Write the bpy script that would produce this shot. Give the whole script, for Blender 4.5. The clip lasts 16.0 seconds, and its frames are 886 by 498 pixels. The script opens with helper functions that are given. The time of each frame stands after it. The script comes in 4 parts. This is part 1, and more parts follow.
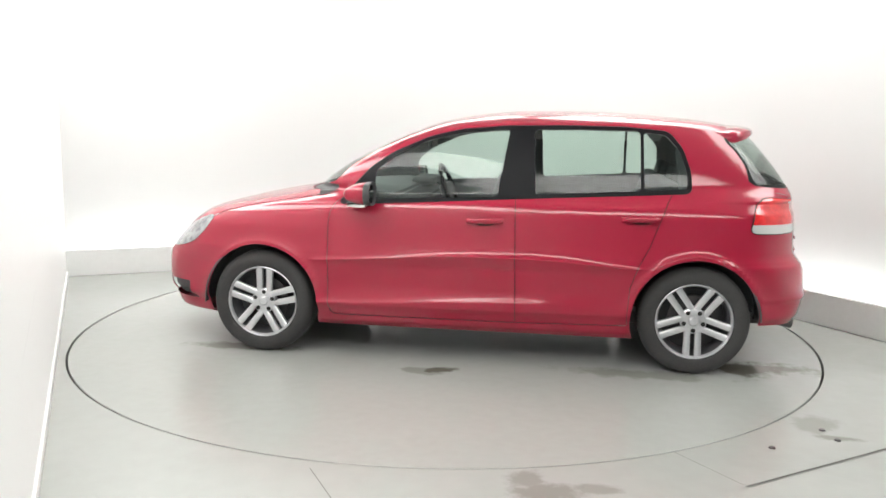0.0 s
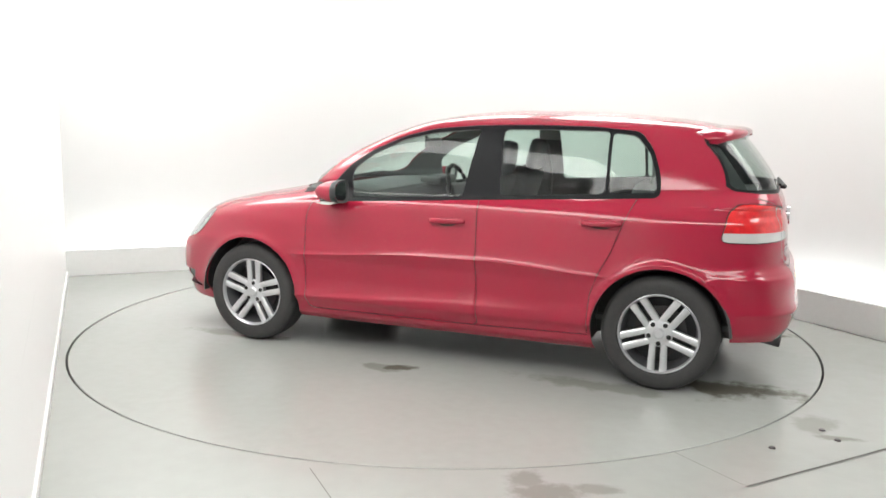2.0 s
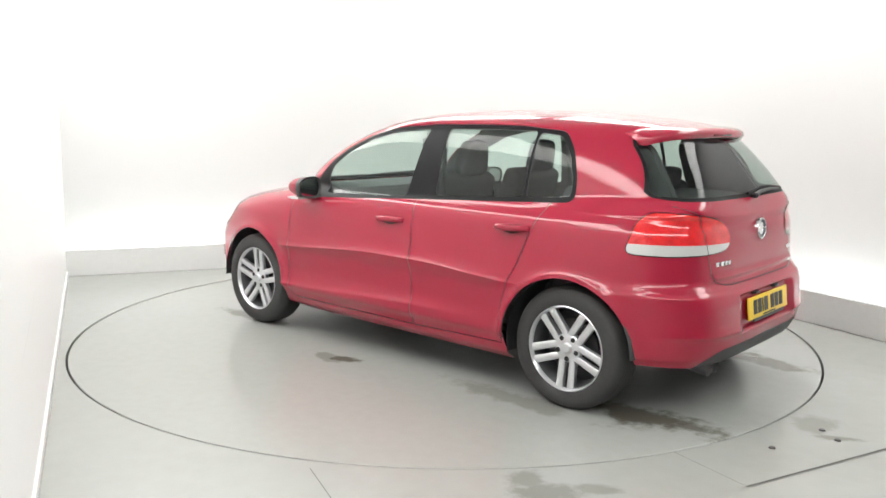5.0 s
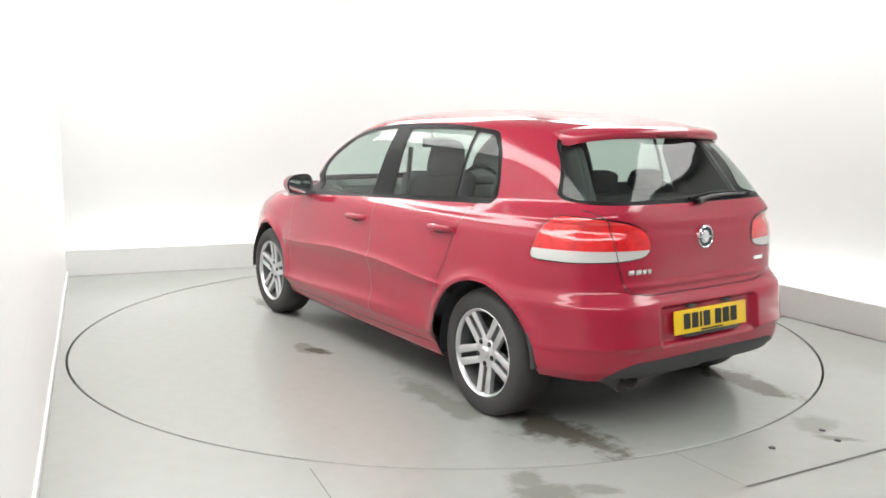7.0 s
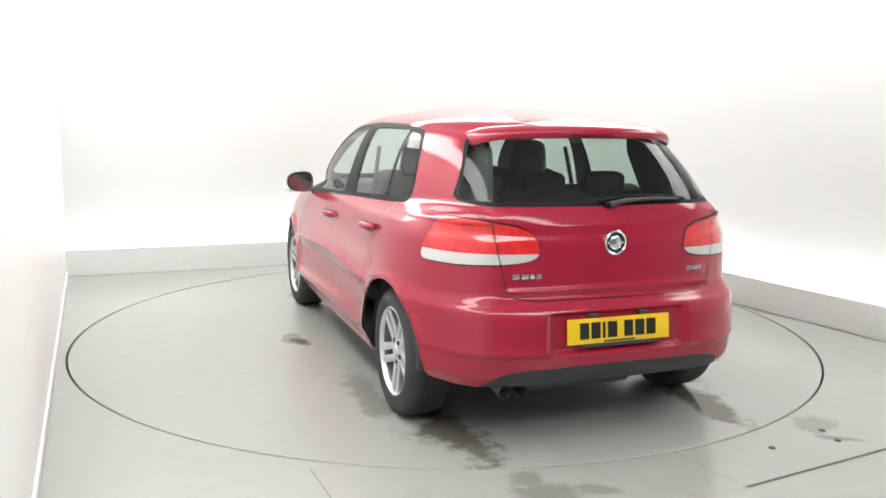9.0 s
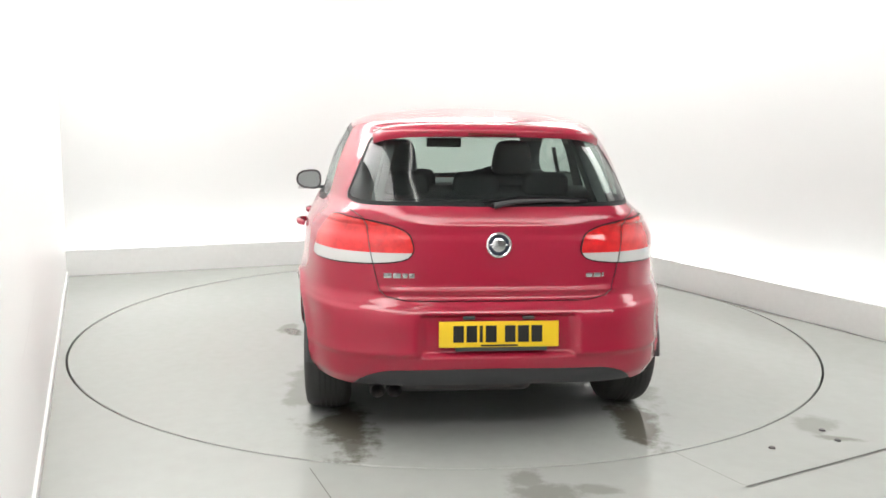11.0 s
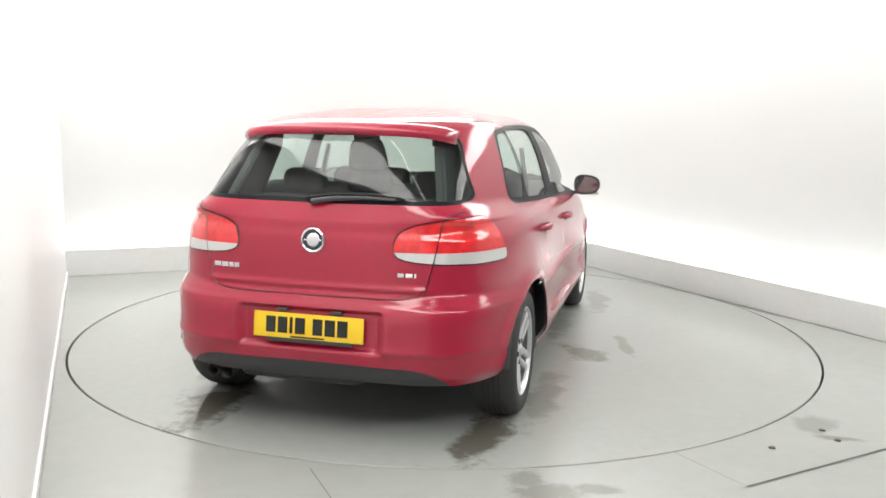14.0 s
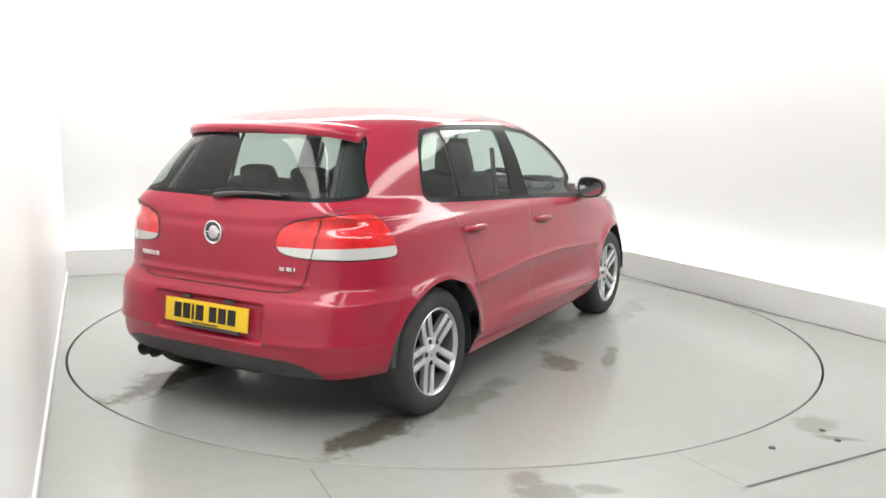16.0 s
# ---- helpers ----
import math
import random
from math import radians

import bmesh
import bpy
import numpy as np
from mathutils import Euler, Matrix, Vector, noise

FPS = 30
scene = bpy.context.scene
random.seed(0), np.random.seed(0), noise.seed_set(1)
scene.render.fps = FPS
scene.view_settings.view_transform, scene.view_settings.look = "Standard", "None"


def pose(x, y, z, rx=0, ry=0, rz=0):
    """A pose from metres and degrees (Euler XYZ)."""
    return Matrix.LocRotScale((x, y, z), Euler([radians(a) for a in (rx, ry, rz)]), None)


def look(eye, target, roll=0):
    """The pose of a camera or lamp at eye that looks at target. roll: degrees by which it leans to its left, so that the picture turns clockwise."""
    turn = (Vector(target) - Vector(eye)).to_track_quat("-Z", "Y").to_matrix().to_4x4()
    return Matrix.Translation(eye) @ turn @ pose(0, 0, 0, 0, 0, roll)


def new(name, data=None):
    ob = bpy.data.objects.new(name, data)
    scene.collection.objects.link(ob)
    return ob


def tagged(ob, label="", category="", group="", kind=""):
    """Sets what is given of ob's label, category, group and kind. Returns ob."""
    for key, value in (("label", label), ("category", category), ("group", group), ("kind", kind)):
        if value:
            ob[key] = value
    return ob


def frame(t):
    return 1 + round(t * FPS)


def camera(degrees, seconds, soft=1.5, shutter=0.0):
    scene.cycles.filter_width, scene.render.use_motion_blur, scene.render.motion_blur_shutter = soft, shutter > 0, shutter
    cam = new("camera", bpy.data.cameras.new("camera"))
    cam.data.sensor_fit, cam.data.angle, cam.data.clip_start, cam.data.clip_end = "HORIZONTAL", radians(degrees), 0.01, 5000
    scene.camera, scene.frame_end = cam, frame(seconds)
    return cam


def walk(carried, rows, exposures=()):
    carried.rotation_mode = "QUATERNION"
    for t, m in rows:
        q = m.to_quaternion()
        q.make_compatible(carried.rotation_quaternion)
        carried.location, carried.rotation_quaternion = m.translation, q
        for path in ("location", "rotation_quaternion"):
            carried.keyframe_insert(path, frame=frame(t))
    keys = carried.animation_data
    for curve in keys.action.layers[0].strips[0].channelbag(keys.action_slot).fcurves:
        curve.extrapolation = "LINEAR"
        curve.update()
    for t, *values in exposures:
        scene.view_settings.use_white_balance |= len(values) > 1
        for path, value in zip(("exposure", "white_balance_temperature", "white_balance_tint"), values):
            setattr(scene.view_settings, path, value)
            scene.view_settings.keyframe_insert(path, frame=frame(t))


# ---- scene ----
# ---- camera ----
cam = camera(55.866, 16.0, soft=1.6)
EYE = (0.0, -5.7246, 1.4461)
AIM = (-0.0175, -0.7856, 0.6673)
walk(cam, [(0.0, look(EYE, AIM, 0.833)), (16.0, look(EYE, AIM, 0.833))])

# ---- world and exposure ----
world = bpy.data.worlds.new("world")
scene.world = world
world.use_nodes = True
world.node_tree.nodes["Background"].inputs[0].default_value = (0.9, 0.95, 1.0, 1)
world.node_tree.nodes["Background"].inputs[1].default_value = 0.3
scene.view_settings.exposure = 0.03
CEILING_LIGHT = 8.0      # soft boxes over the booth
BATTEN_LIGHT = 15.0       # tubes behind the kerb that wash the wall


# ---- materials ----
def material(name, color, rough=0.5, metal=0.0, coat=0.0, spec=0.5, emit=0.0, emit_color=None):
    m = bpy.data.materials.new(name)
    m.use_nodes = True
    b = m.node_tree.nodes["Principled BSDF"]
    b.inputs["Base Color"].default_value = (*color, 1)
    b.inputs["Roughness"].default_value = rough
    b.inputs["Metallic"].default_value = metal
    b.inputs["Coat Weight"].default_value = coat
    b.inputs["Coat Roughness"].default_value = 0.08
    b.inputs["Specular IOR Level"].default_value = spec
    if emit:
        b.inputs["Emission Color"].default_value = (*(emit_color or color), 1)
        b.inputs["Emission Strength"].default_value = emit
    return m


def nd(m, kind, **values):
    n = m.node_tree.nodes.new(kind)
    for k, v in values.items():
        n.inputs[k].default_value = v
    return n


def link(m, a, ao, b, bi):
    m.node_tree.links.new(a.outputs[ao], b.inputs[bi])


def worn(m, scale, amount, dark, rough_var=0.1, bump=0.0, fine=8.0):
    """Two scales of noise on colour and roughness, and a little relief."""
    b = m.node_tree.nodes["Principled BSDF"]
    co = nd(m, "ShaderNodeTexCoord")
    n1 = nd(m, "ShaderNodeTexNoise", Scale=scale, Detail=5.0, Roughness=0.6)
    n2 = nd(m, "ShaderNodeTexNoise", Scale=scale * fine, Detail=3.0)
    link(m, co, "Object", n1, "Vector")
    link(m, co, "Object", n2, "Vector")
    mul = nd(m, "ShaderNodeMath")
    mul.operation = "MULTIPLY"
    link(m, n1, "Fac", mul, 0)
    link(m, n2, "Fac", mul, 1)
    mp = nd(m, "ShaderNodeMapRange")
    mp.inputs["From Min"].default_value, mp.inputs["From Max"].default_value = 0.15, 0.4
    mp.inputs["To Max"].default_value = amount
    link(m, mul, 0, mp, "Value")
    mix = nd(m, "ShaderNodeMix")
    mix.data_type = "RGBA"
    mix.inputs[6].default_value = b.inputs["Base Color"].default_value
    mix.inputs[7].default_value = (*dark, 1)
    link(m, mp, 0, mix, 0)
    m.node_tree.links.new(mix.outputs[2], b.inputs["Base Color"])
    rr = nd(m, "ShaderNodeMapRange")
    r0 = b.inputs["Roughness"].default_value
    rr.inputs["To Min"].default_value, rr.inputs["To Max"].default_value = max(0.02, r0 - rough_var), r0 + rough_var
    link(m, n1, "Fac", rr, "Value")
    link(m, rr, 0, b, "Roughness")
    if bump:
        bp = nd(m, "ShaderNodeBump", Strength=bump, Distance=0.01)
        link(m, n2, "Fac", bp, "Height")
        link(m, bp, "Normal", b, "Normal")
    return mix


def glass_material(name, tint, gloss=0.9):
    m = bpy.data.materials.new(name)
    m.use_nodes = True
    nt = m.node_tree
    nt.nodes.clear()
    out = nt.nodes.new("ShaderNodeOutputMaterial")
    tr = nt.nodes.new("ShaderNodeBsdfTransparent")
    tr.inputs[0].default_value = (*tint, 1)
    gl = nt.nodes.new("ShaderNodeBsdfGlossy")
    gl.inputs["Color"].default_value = (gloss, gloss, gloss, 1)
    gl.inputs["Roughness"].default_value = 0.03
    lw = nt.nodes.new("ShaderNodeLayerWeight")
    lw.inputs[0].default_value = 0.5
    pw = nt.nodes.new("ShaderNodeMath")
    pw.operation = "POWER"
    pw.inputs[1].default_value = 5.0
    nt.links.new(lw.outputs["Facing"], pw.inputs[0])
    fr = nt.nodes.new("ShaderNodeMath")
    fr.operation = "MULTIPLY_ADD"
    fr.inputs[1].default_value = 0.85
    fr.inputs[2].default_value = 0.032
    nt.links.new(pw.outputs[0], fr.inputs[0])
    mx = nt.nodes.new("ShaderNodeMixShader")
    nt.links.new(fr.outputs[0], mx.inputs[0])
    nt.links.new(tr.outputs[0], mx.inputs[1])
    nt.links.new(gl.outputs[0], mx.inputs[2])
    nt.links.new(mx.outputs[0], out.inputs[0])
    return m


PAINT = material("red_paint", (0.34, 0.012, 0.038), 0.40, 0.0, 1.0, 0.05)
PAINT.node_tree.nodes["Principled BSDF"].inputs["Coat IOR"].default_value = 1.55
PAINT.node_tree.nodes["Principled BSDF"].inputs["Coat Roughness"].default_value = 0.13
worn(PAINT, 3.0, 0.10, (0.315, 0.011, 0.035), 0.03)
BLACK_TRIM = material("black_trim", (0.012, 0.0125, 0.014), 0.45, spec=0.12)
BLACK_PLASTIC = material("black_plastic", (0.042, 0.043, 0.046), 0.55)
worn(BLACK_PLASTIC, 30, 0.4, (0.05, 0.05, 0.052), 0.08, 0.15)
GAP = material("shut_line", (0.06, 0.006, 0.012), 0.8)
RUBBER = material("tyre_rubber", (0.034, 0.034, 0.035), 0.75)
worn(RUBBER, 22, 0.6, (0.056, 0.054, 0.051), 0.1, 0.2)
ALLOY = material("silver_alloy", (0.64, 0.65, 0.67), 0.32, 0.75, 0.3)
BARREL = material("dark_rim_barrel", (0.16, 0.16, 0.17), 0.5, 0.6)
worn(ALLOY, 12, 0.2, (0.45, 0.45, 0.46), 0.06)
DARK_METAL = material("dark_metal", (0.06, 0.06, 0.065), 0.5, 0.6)
worn(DARK_METAL, 15, 0.5, (0.12, 0.1, 0.09), 0.1)
CHROME = material("chrome", (0.8, 0.8, 0.82), 0.12, 1.0)
WINDOW = glass_material("window_glass", (0.70, 0.80, 0.755))
REAR_GLASS = glass_material("rear_window_glass", (0.60, 0.67, 0.64))
SCREEN_GLASS = glass_material("windscreen_glass", (0.80, 0.88, 0.84))
LAMP_RED = material("red_lamp_lens", (0.78, 0.02, 0.025), 0.12, 0.0, 1.0)
worn(LAMP_RED, 9, 0.7, (0.40, 0.006, 0.012), 0.03, 0.25, 3.0)
LAMP_CLEAR = material("clear_lamp_lens", (0.62, 0.62, 0.61), 0.2, 0.2, 1.0)
HEADLAMP = material("headlamp_lens", (0.38, 0.40, 0.41), 0.12, 0.4, 1.0)
worn(HEADLAMP, 14, 0.8, (0.12, 0.12, 0.13), 0.03, 0.0, 2.0)
LINING = material("grey_lining", (0.11, 0.113, 0.118), 0.8)
worn(LINING, 40, 0.4, (0.09, 0.09, 0.095), 0.05, 0.1)
HEADLINING = material("pale_headlining", (0.35, 0.35, 0.34), 0.9)
worn(HEADLINING, 60, 0.3, (0.28, 0.28, 0.27), 0.02, 0.1)
FABRIC = material("dark_seat_fabric", (0.085, 0.086, 0.092), 0.92)
worn(FABRIC, 120, 0.5, (0.10, 0.10, 0.106), 0.03, 0.3)
GREY_FABRIC = material("grey_seat_fabric", (0.11, 0.112, 0.12), 0.92)
worn(GREY_FABRIC, 120, 0.5, (0.07, 0.07, 0.075), 0.03, 0.3)
YELLOW = material("yellow_plate", (0.85, 0.56, 0.02), 0.35)
worn(YELLOW, 40, 0.15, (0.7, 0.46, 0.02), 0.05)
INK = material("black_ink", (0.012, 0.012, 0.012), 0.45)
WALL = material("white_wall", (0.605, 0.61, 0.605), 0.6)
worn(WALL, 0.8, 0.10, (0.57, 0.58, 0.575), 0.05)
# Same wall white, paler: the left wall's brighter light is put into the colour.
WALL_LIT = material("white_wall_lit", (0.88, 0.885, 0.88), 0.35)
worn(WALL_LIT, 0.8, 0.10, (0.84, 0.85, 0.845), 0.05)
SEAM = material("panel_seam", (0.45, 0.45, 0.45), 0.7)
KERB = material("grey_kerb_paint", (0.73, 0.74, 0.73), 0.45)
worn(KERB, 3.0, 0.25, (0.64, 0.645, 0.63), 0.1, 0.05)
CONCRETE = material("dark_pit", (0.03, 0.03, 0.03), 0.9)
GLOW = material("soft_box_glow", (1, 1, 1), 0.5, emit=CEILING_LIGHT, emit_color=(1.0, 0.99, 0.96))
TUBE = material("batten_glow", (1, 1, 1), 0.5, emit=BATTEN_LIGHT, emit_color=(0.98, 1.0, 0.99))
FRAME_METAL = material("white_metal", (0.75, 0.75, 0.75), 0.4, 0.3)


GAP_GREY = material("floor_joint", (0.12, 0.12, 0.11), 0.8)
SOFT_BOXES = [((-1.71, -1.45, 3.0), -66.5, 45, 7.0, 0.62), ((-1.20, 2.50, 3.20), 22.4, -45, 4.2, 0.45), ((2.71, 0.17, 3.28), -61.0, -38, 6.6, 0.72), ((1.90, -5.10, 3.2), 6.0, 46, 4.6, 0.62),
              # added unseen lamp, turned to the left wall only to brighten it
              ((-0.95, -1.15, 3.0), -66.5, -58, 6.0, 0.20)]

BOLTS = [(1.803, -1.921), (1.818, -2.047), (1.478, -2.147)]
WALL_SEAM = ((-1.579, -2.554, 0.814), (-1.135, -3.574, 0.762))


def floor_material(name, spots, scale=1.1):
    """Glossy grey floor paint with scuffs; spots are (x, y, rx, ry, turn, strength) worn or wet patches."""
    m = material(name, (0.36, 0.372, 0.355), 0.20)
    mix = worn(m, scale, 0.35, (0.31, 0.32, 0.30), 0.08, 0.02, 9.0)
    b = m.node_tree.nodes["Principled BSDF"]
    co = nd(m, "ShaderNodeTexCoord")
    warp = nd(m, "ShaderNodeTexNoise", Scale=5.0, Detail=6.0, Roughness=0.65)
    link(m, co, "Object", warp, "Vector")
    total = None
    for x, y, rx, ry, turn, strength in spots:
        mp = nd(m, "ShaderNodeMapping")
        mp.vector_type = "TEXTURE"
        mp.inputs["Location"].default_value = (x, y, 0)
        mp.inputs["Rotation"].default_value = (0, 0, radians(turn))
        mp.inputs["Scale"].default_value = (rx, ry, 1)
        link(m, co, "Object", mp, "Vector")
        ln = nd(m, "ShaderNodeVectorMath")
        ln.operation = "LENGTH"
        link(m, mp, 0, ln, 0)
        ad = nd(m, "ShaderNodeMath")
        ad.operation = "MULTIPLY_ADD"
        ad.inputs[1].default_value = 2.6
        link(m, warp, "Fac", ad, 0)
        m.node_tree.links.new(ln.outputs["Value"], ad.inputs[2])
        mr = nd(m, "ShaderNodeMapRange")
        mr.interpolation_type = "SMOOTHSTEP"
        mr.inputs["From Min"].default_value, mr.inputs["From Max"].default_value = 1.80, 2.42
        mr.inputs["To Min"].default_value, mr.inputs["To Max"].default_value = strength, 0.0
        link(m, ad, 0, mr, "Value")
        if total is None:
            total = mr
        else:
            mx = nd(m, "ShaderNodeMath")
            mx.operation = "MAXIMUM"
            link(m, total, 0, mx, 0)
            link(m, mr, 0, mx, 1)
            total = mx
    top = nd(m, "ShaderNodeMix")
    top.data_type = "RGBA"
    top.inputs[7].default_value = (0.125, 0.118, 0.098, 1)
    m.node_tree.links.new(mix.outputs[2], top.inputs[6])
    link(m, total, 0, top, 0)
    m.node_tree.links.new(top.outputs[2], b.inputs["Base Color"])
    damp = nd(m, "ShaderNodeMix")
    damp.inputs[3].default_value = 0.07
    m.node_tree.links.new(b.inputs["Roughness"].links[0].from_socket, damp.inputs[2])
    link(m, total, 0, damp, 0)
    m.node_tree.links.new(damp.outputs[0], b.inputs["Roughness"])
    return m


FLOOR = floor_material("grey_floor_paint", [
    (0.34, -2.50, 0.09, 0.11, 20, 0.45), (0.44, -2.63, 0.16, 0.10, 10, 0.5), (0.60, -2.60, 0.13, 0.05, 0, 0.4),
    (1.79, -1.84, 0.16, 0.12, 30, 0.35), (1.84, -2.02, 0.12, 0.04, -10, 0.5), (2.90, -0.05, 0.40, 0.06, -60, 0.6),
    (2.35, 0.75, 0.50, 0.03, -60, 0.5)])
TABLE_TOP = floor_material("grey_turntable_paint", [
    (-0.13, 1.04, 0.11, 0.06, 20, 1.0), (-0.03, 1.08, 0.16, 0.06, -10, 0.45), (-1.92, 0.68, 0.42, 0.14, 3, 1.0),
    (-2.12, 0.66, 0.16, 0.10, 0, 0.85), (-1.92, -0.72, 0.36, 0.12, -3, 1.0), (-0.42, -1.02, 0.22, 0.12, 30, 0.7),
    (-0.15, -1.25, 0.30, 0.05, 15, 0.45), (1.15, 0.79, 0.40, 0.08, 0, 0.6), (1.2, -0.95, 0.45, 0.10, 8, 0.55),
    (-1.3, 0.9, 0.5, 0.10, 0, 0.45), (-1.3, -0.9, 0.5, 0.10, 0, 0.45), (0.3, -0.75, 0.5, 0.12, 5, 0.4)], 1.6)


# ---- mesh helpers ----
def mesh_object(name, verts, faces, mat, parent=None, label="", smooth=False, normals=None):
    me = bpy.data.meshes.new(name)
    me.from_pydata([tuple(map(float, v)) for v in verts], [], [tuple(map(int, f)) for f in faces])
    me.materials.append(mat)
    me.update()
    if smooth:
        me.shade_smooth()
    if normals is not None:
        me.shade_smooth()
        me.normals_split_custom_set_from_vertices([tuple(map(float, n)) for n in normals])
    ob = new(name, me)
    if parent:
        ob.parent = parent
    if label:
        ob["label"] = label
    return ob


def part(name, bm, mat, parent=None, label="", smooth=True, angle=40):
    me = bpy.data.meshes.new(name)
    bmesh.ops.recalc_face_normals(bm, faces=bm.faces)
    if smooth:
        for f in bm.faces:
            f.smooth = True
        for e in bm.edges:
            if len(e.link_faces) == 2 and e.calc_face_angle(0) > radians(angle):
                e.smooth = False
    bm.to_mesh(me)
    bm.free()
    me.materials.append(mat)
    ob = new(name, me)
    if parent:
        ob.parent = parent
    if label:
        ob["label"] = label
    return ob


def box(size, at=(0, 0, 0), bevel=0.0, seg=2, turn=None):
    bm = bmesh.new()
    m = Matrix.Translation(at) @ (turn or Matrix()) @ Matrix.Diagonal((*size, 1))
    bmesh.ops.create_cube(bm, size=1, matrix=m)
    if bevel:
        bmesh.ops.bevel(bm, geom=list(bm.edges), offset=bevel, segments=seg, affect="EDGES", profile=0.6)
    return bm


def lathe(profile, steps=48, closed=False):
    """Turns (radius, y) round the y axis."""
    bm = bmesh.new()
    rings = []
    for i in range(steps):
        a = 2 * math.pi * i / steps
        rings.append([bm.verts.new((r * math.cos(a), y, r * math.sin(a))) for r, y in profile])
    n = len(profile)
    for i in range(steps):
        p, q = rings[i], rings[(i + 1) % steps]
        for j in range(n if closed else n - 1):
            bm.faces.new((p[j], p[(j + 1) % n], q[(j + 1) % n], q[j]))
    return bm


def prism(outline, axis_from, axis_to, place):
    """Extrudes a 2D outline; place(a, b, depth) gives the point."""
    bm = bmesh.new()
    lo = [bm.verts.new(place(a, b, axis_from)) for a, b in outline]
    hi = [bm.verts.new(place(a, b, axis_to)) for a, b in outline]
    bm.faces.new(lo)
    bm.faces.new(hi[::-1])
    for i in range(len(lo)):
        j = (i + 1) % len(lo)
        bm.faces.new((lo[i], lo[j], hi[j], hi[i]))
    return bm


def merge(*bms):
    out = bms[0]
    for b in bms[1:]:
        me = bpy.data.meshes.new("tmp")
        b.to_mesh(me)
        b.free()
        out.from_mesh(me)
        bpy.data.meshes.remove(me)
    return out


# ---- the booth: floor, turntable pit, kerbs, walls, ceiling ----
R_TABLE = 2.433
BACK_LEFT = Vector((-3.36, 1.54, 0))
BACK_RIGHT = Vector((0.965, 3.32, 0))
SIDE_RIGHT = Vector((6.2, -6.155, 0))
SIDE_LEFT = Vector((-0.10, -6.17, 0))
NEAR_LEFT = Vector((1.0, -8.9, 0))
NEAR_RIGHT = Vector((7.7, -8.87, 0))


def floor_sheet():
    """One sheet with a round hole for the turntable."""
    n, r = 192, R_TABLE + 0.004
    outline = [BACK_LEFT, BACK_RIGHT, NEAR_RIGHT, NEAR_LEFT]
    ext = []
    for i in range(n):
        a = 2 * math.pi * i / n
        d = Vector((math.cos(a), math.sin(a), 0))
        best = 1e9
        for j in range(4):
            p, q = outline[j], outline[(j + 1) % 4]
            e = q - p
            den = d.x * e.y - d.y * e.x
            if abs(den) > 1e-9:
                s = (p.x * e.y - p.y * e.x) / den
                k = (p.x * d.y - p.y * d.x) / den
                if s > 0 and -1e-6 <= k <= 1 + 1e-6:
                    best = min(best, s)
        ext.append(d * (best + 0.6))
    v = [(r * math.cos(2 * math.pi * i / n), r * math.sin(2 * math.pi * i / n), 0) for i in range(n)]
    v += [tuple(e) for e in ext] + [(x, y, -0.25) for x, y, _ in v]
    f = []
    for i in range(n):
        j = (i + 1) % n
        f += [(i, n + i, n + j, j), (i, j, 2 * n + j, 2 * n + i)]
    ob = mesh_object("floor", v, f, FLOOR)
    return tagged(ob, "glossy grey painted booth floor with stains", "floor", kind="structure")


floor_sheet()
pit = mesh_object("turntable_pit", [(2.6 * math.cos(k * math.pi / 32), 2.6 * math.sin(k * math.pi / 32), -0.25) for k in range(64)],
                  [tuple(range(64))], CONCRETE)
tagged(pit, "dark pit floor under the turntable", "pit", kind="structure")


def wall_run(name, a, b, height, thick, mat, label, z0=0.0, outward=1, category="wall"):
    d = (b - a).normalized()
    n = Vector((-d.y, d.x, 0)) * outward * thick
    v = []
    for z in (z0, height):
        for p in (a, b, b + n, a + n):
            v.append((p.x, p.y, z))
    ob = mesh_object(name, v, [(3, 2, 1, 0), (4, 5, 6, 7), (0, 1, 5, 4), (1, 2, 6, 5), (2, 3, 7, 6), (3, 0, 4, 7)], mat)
    return tagged(ob, label, category, kind="structure")


d_back = (BACK_RIGHT - BACK_LEFT).normalized()
d_side = (SIDE_RIGHT - BACK_RIGHT).normalized()
n_back = Vector((-d_back.y, d_back.x, 0))
n_side = Vector((-d_side.y, d_side.x, 0))
d_left = (SIDE_LEFT - BACK_LEFT).normalized()
KERB_H = 0.232
wall_run("kerb_back", BACK_LEFT, BACK_RIGHT + d_back * 0.02, KERB_H, 0.03, KERB, "low grey painted kerb board along the white wall", category="kerb")
wall_run("kerb_side", BACK_RIGHT, NEAR_RIGHT, KERB_H, 0.03, KERB, "low grey painted kerb board along the white wall", category="kerb")
ROOM_H = 4.3
TROUGH = 0.34


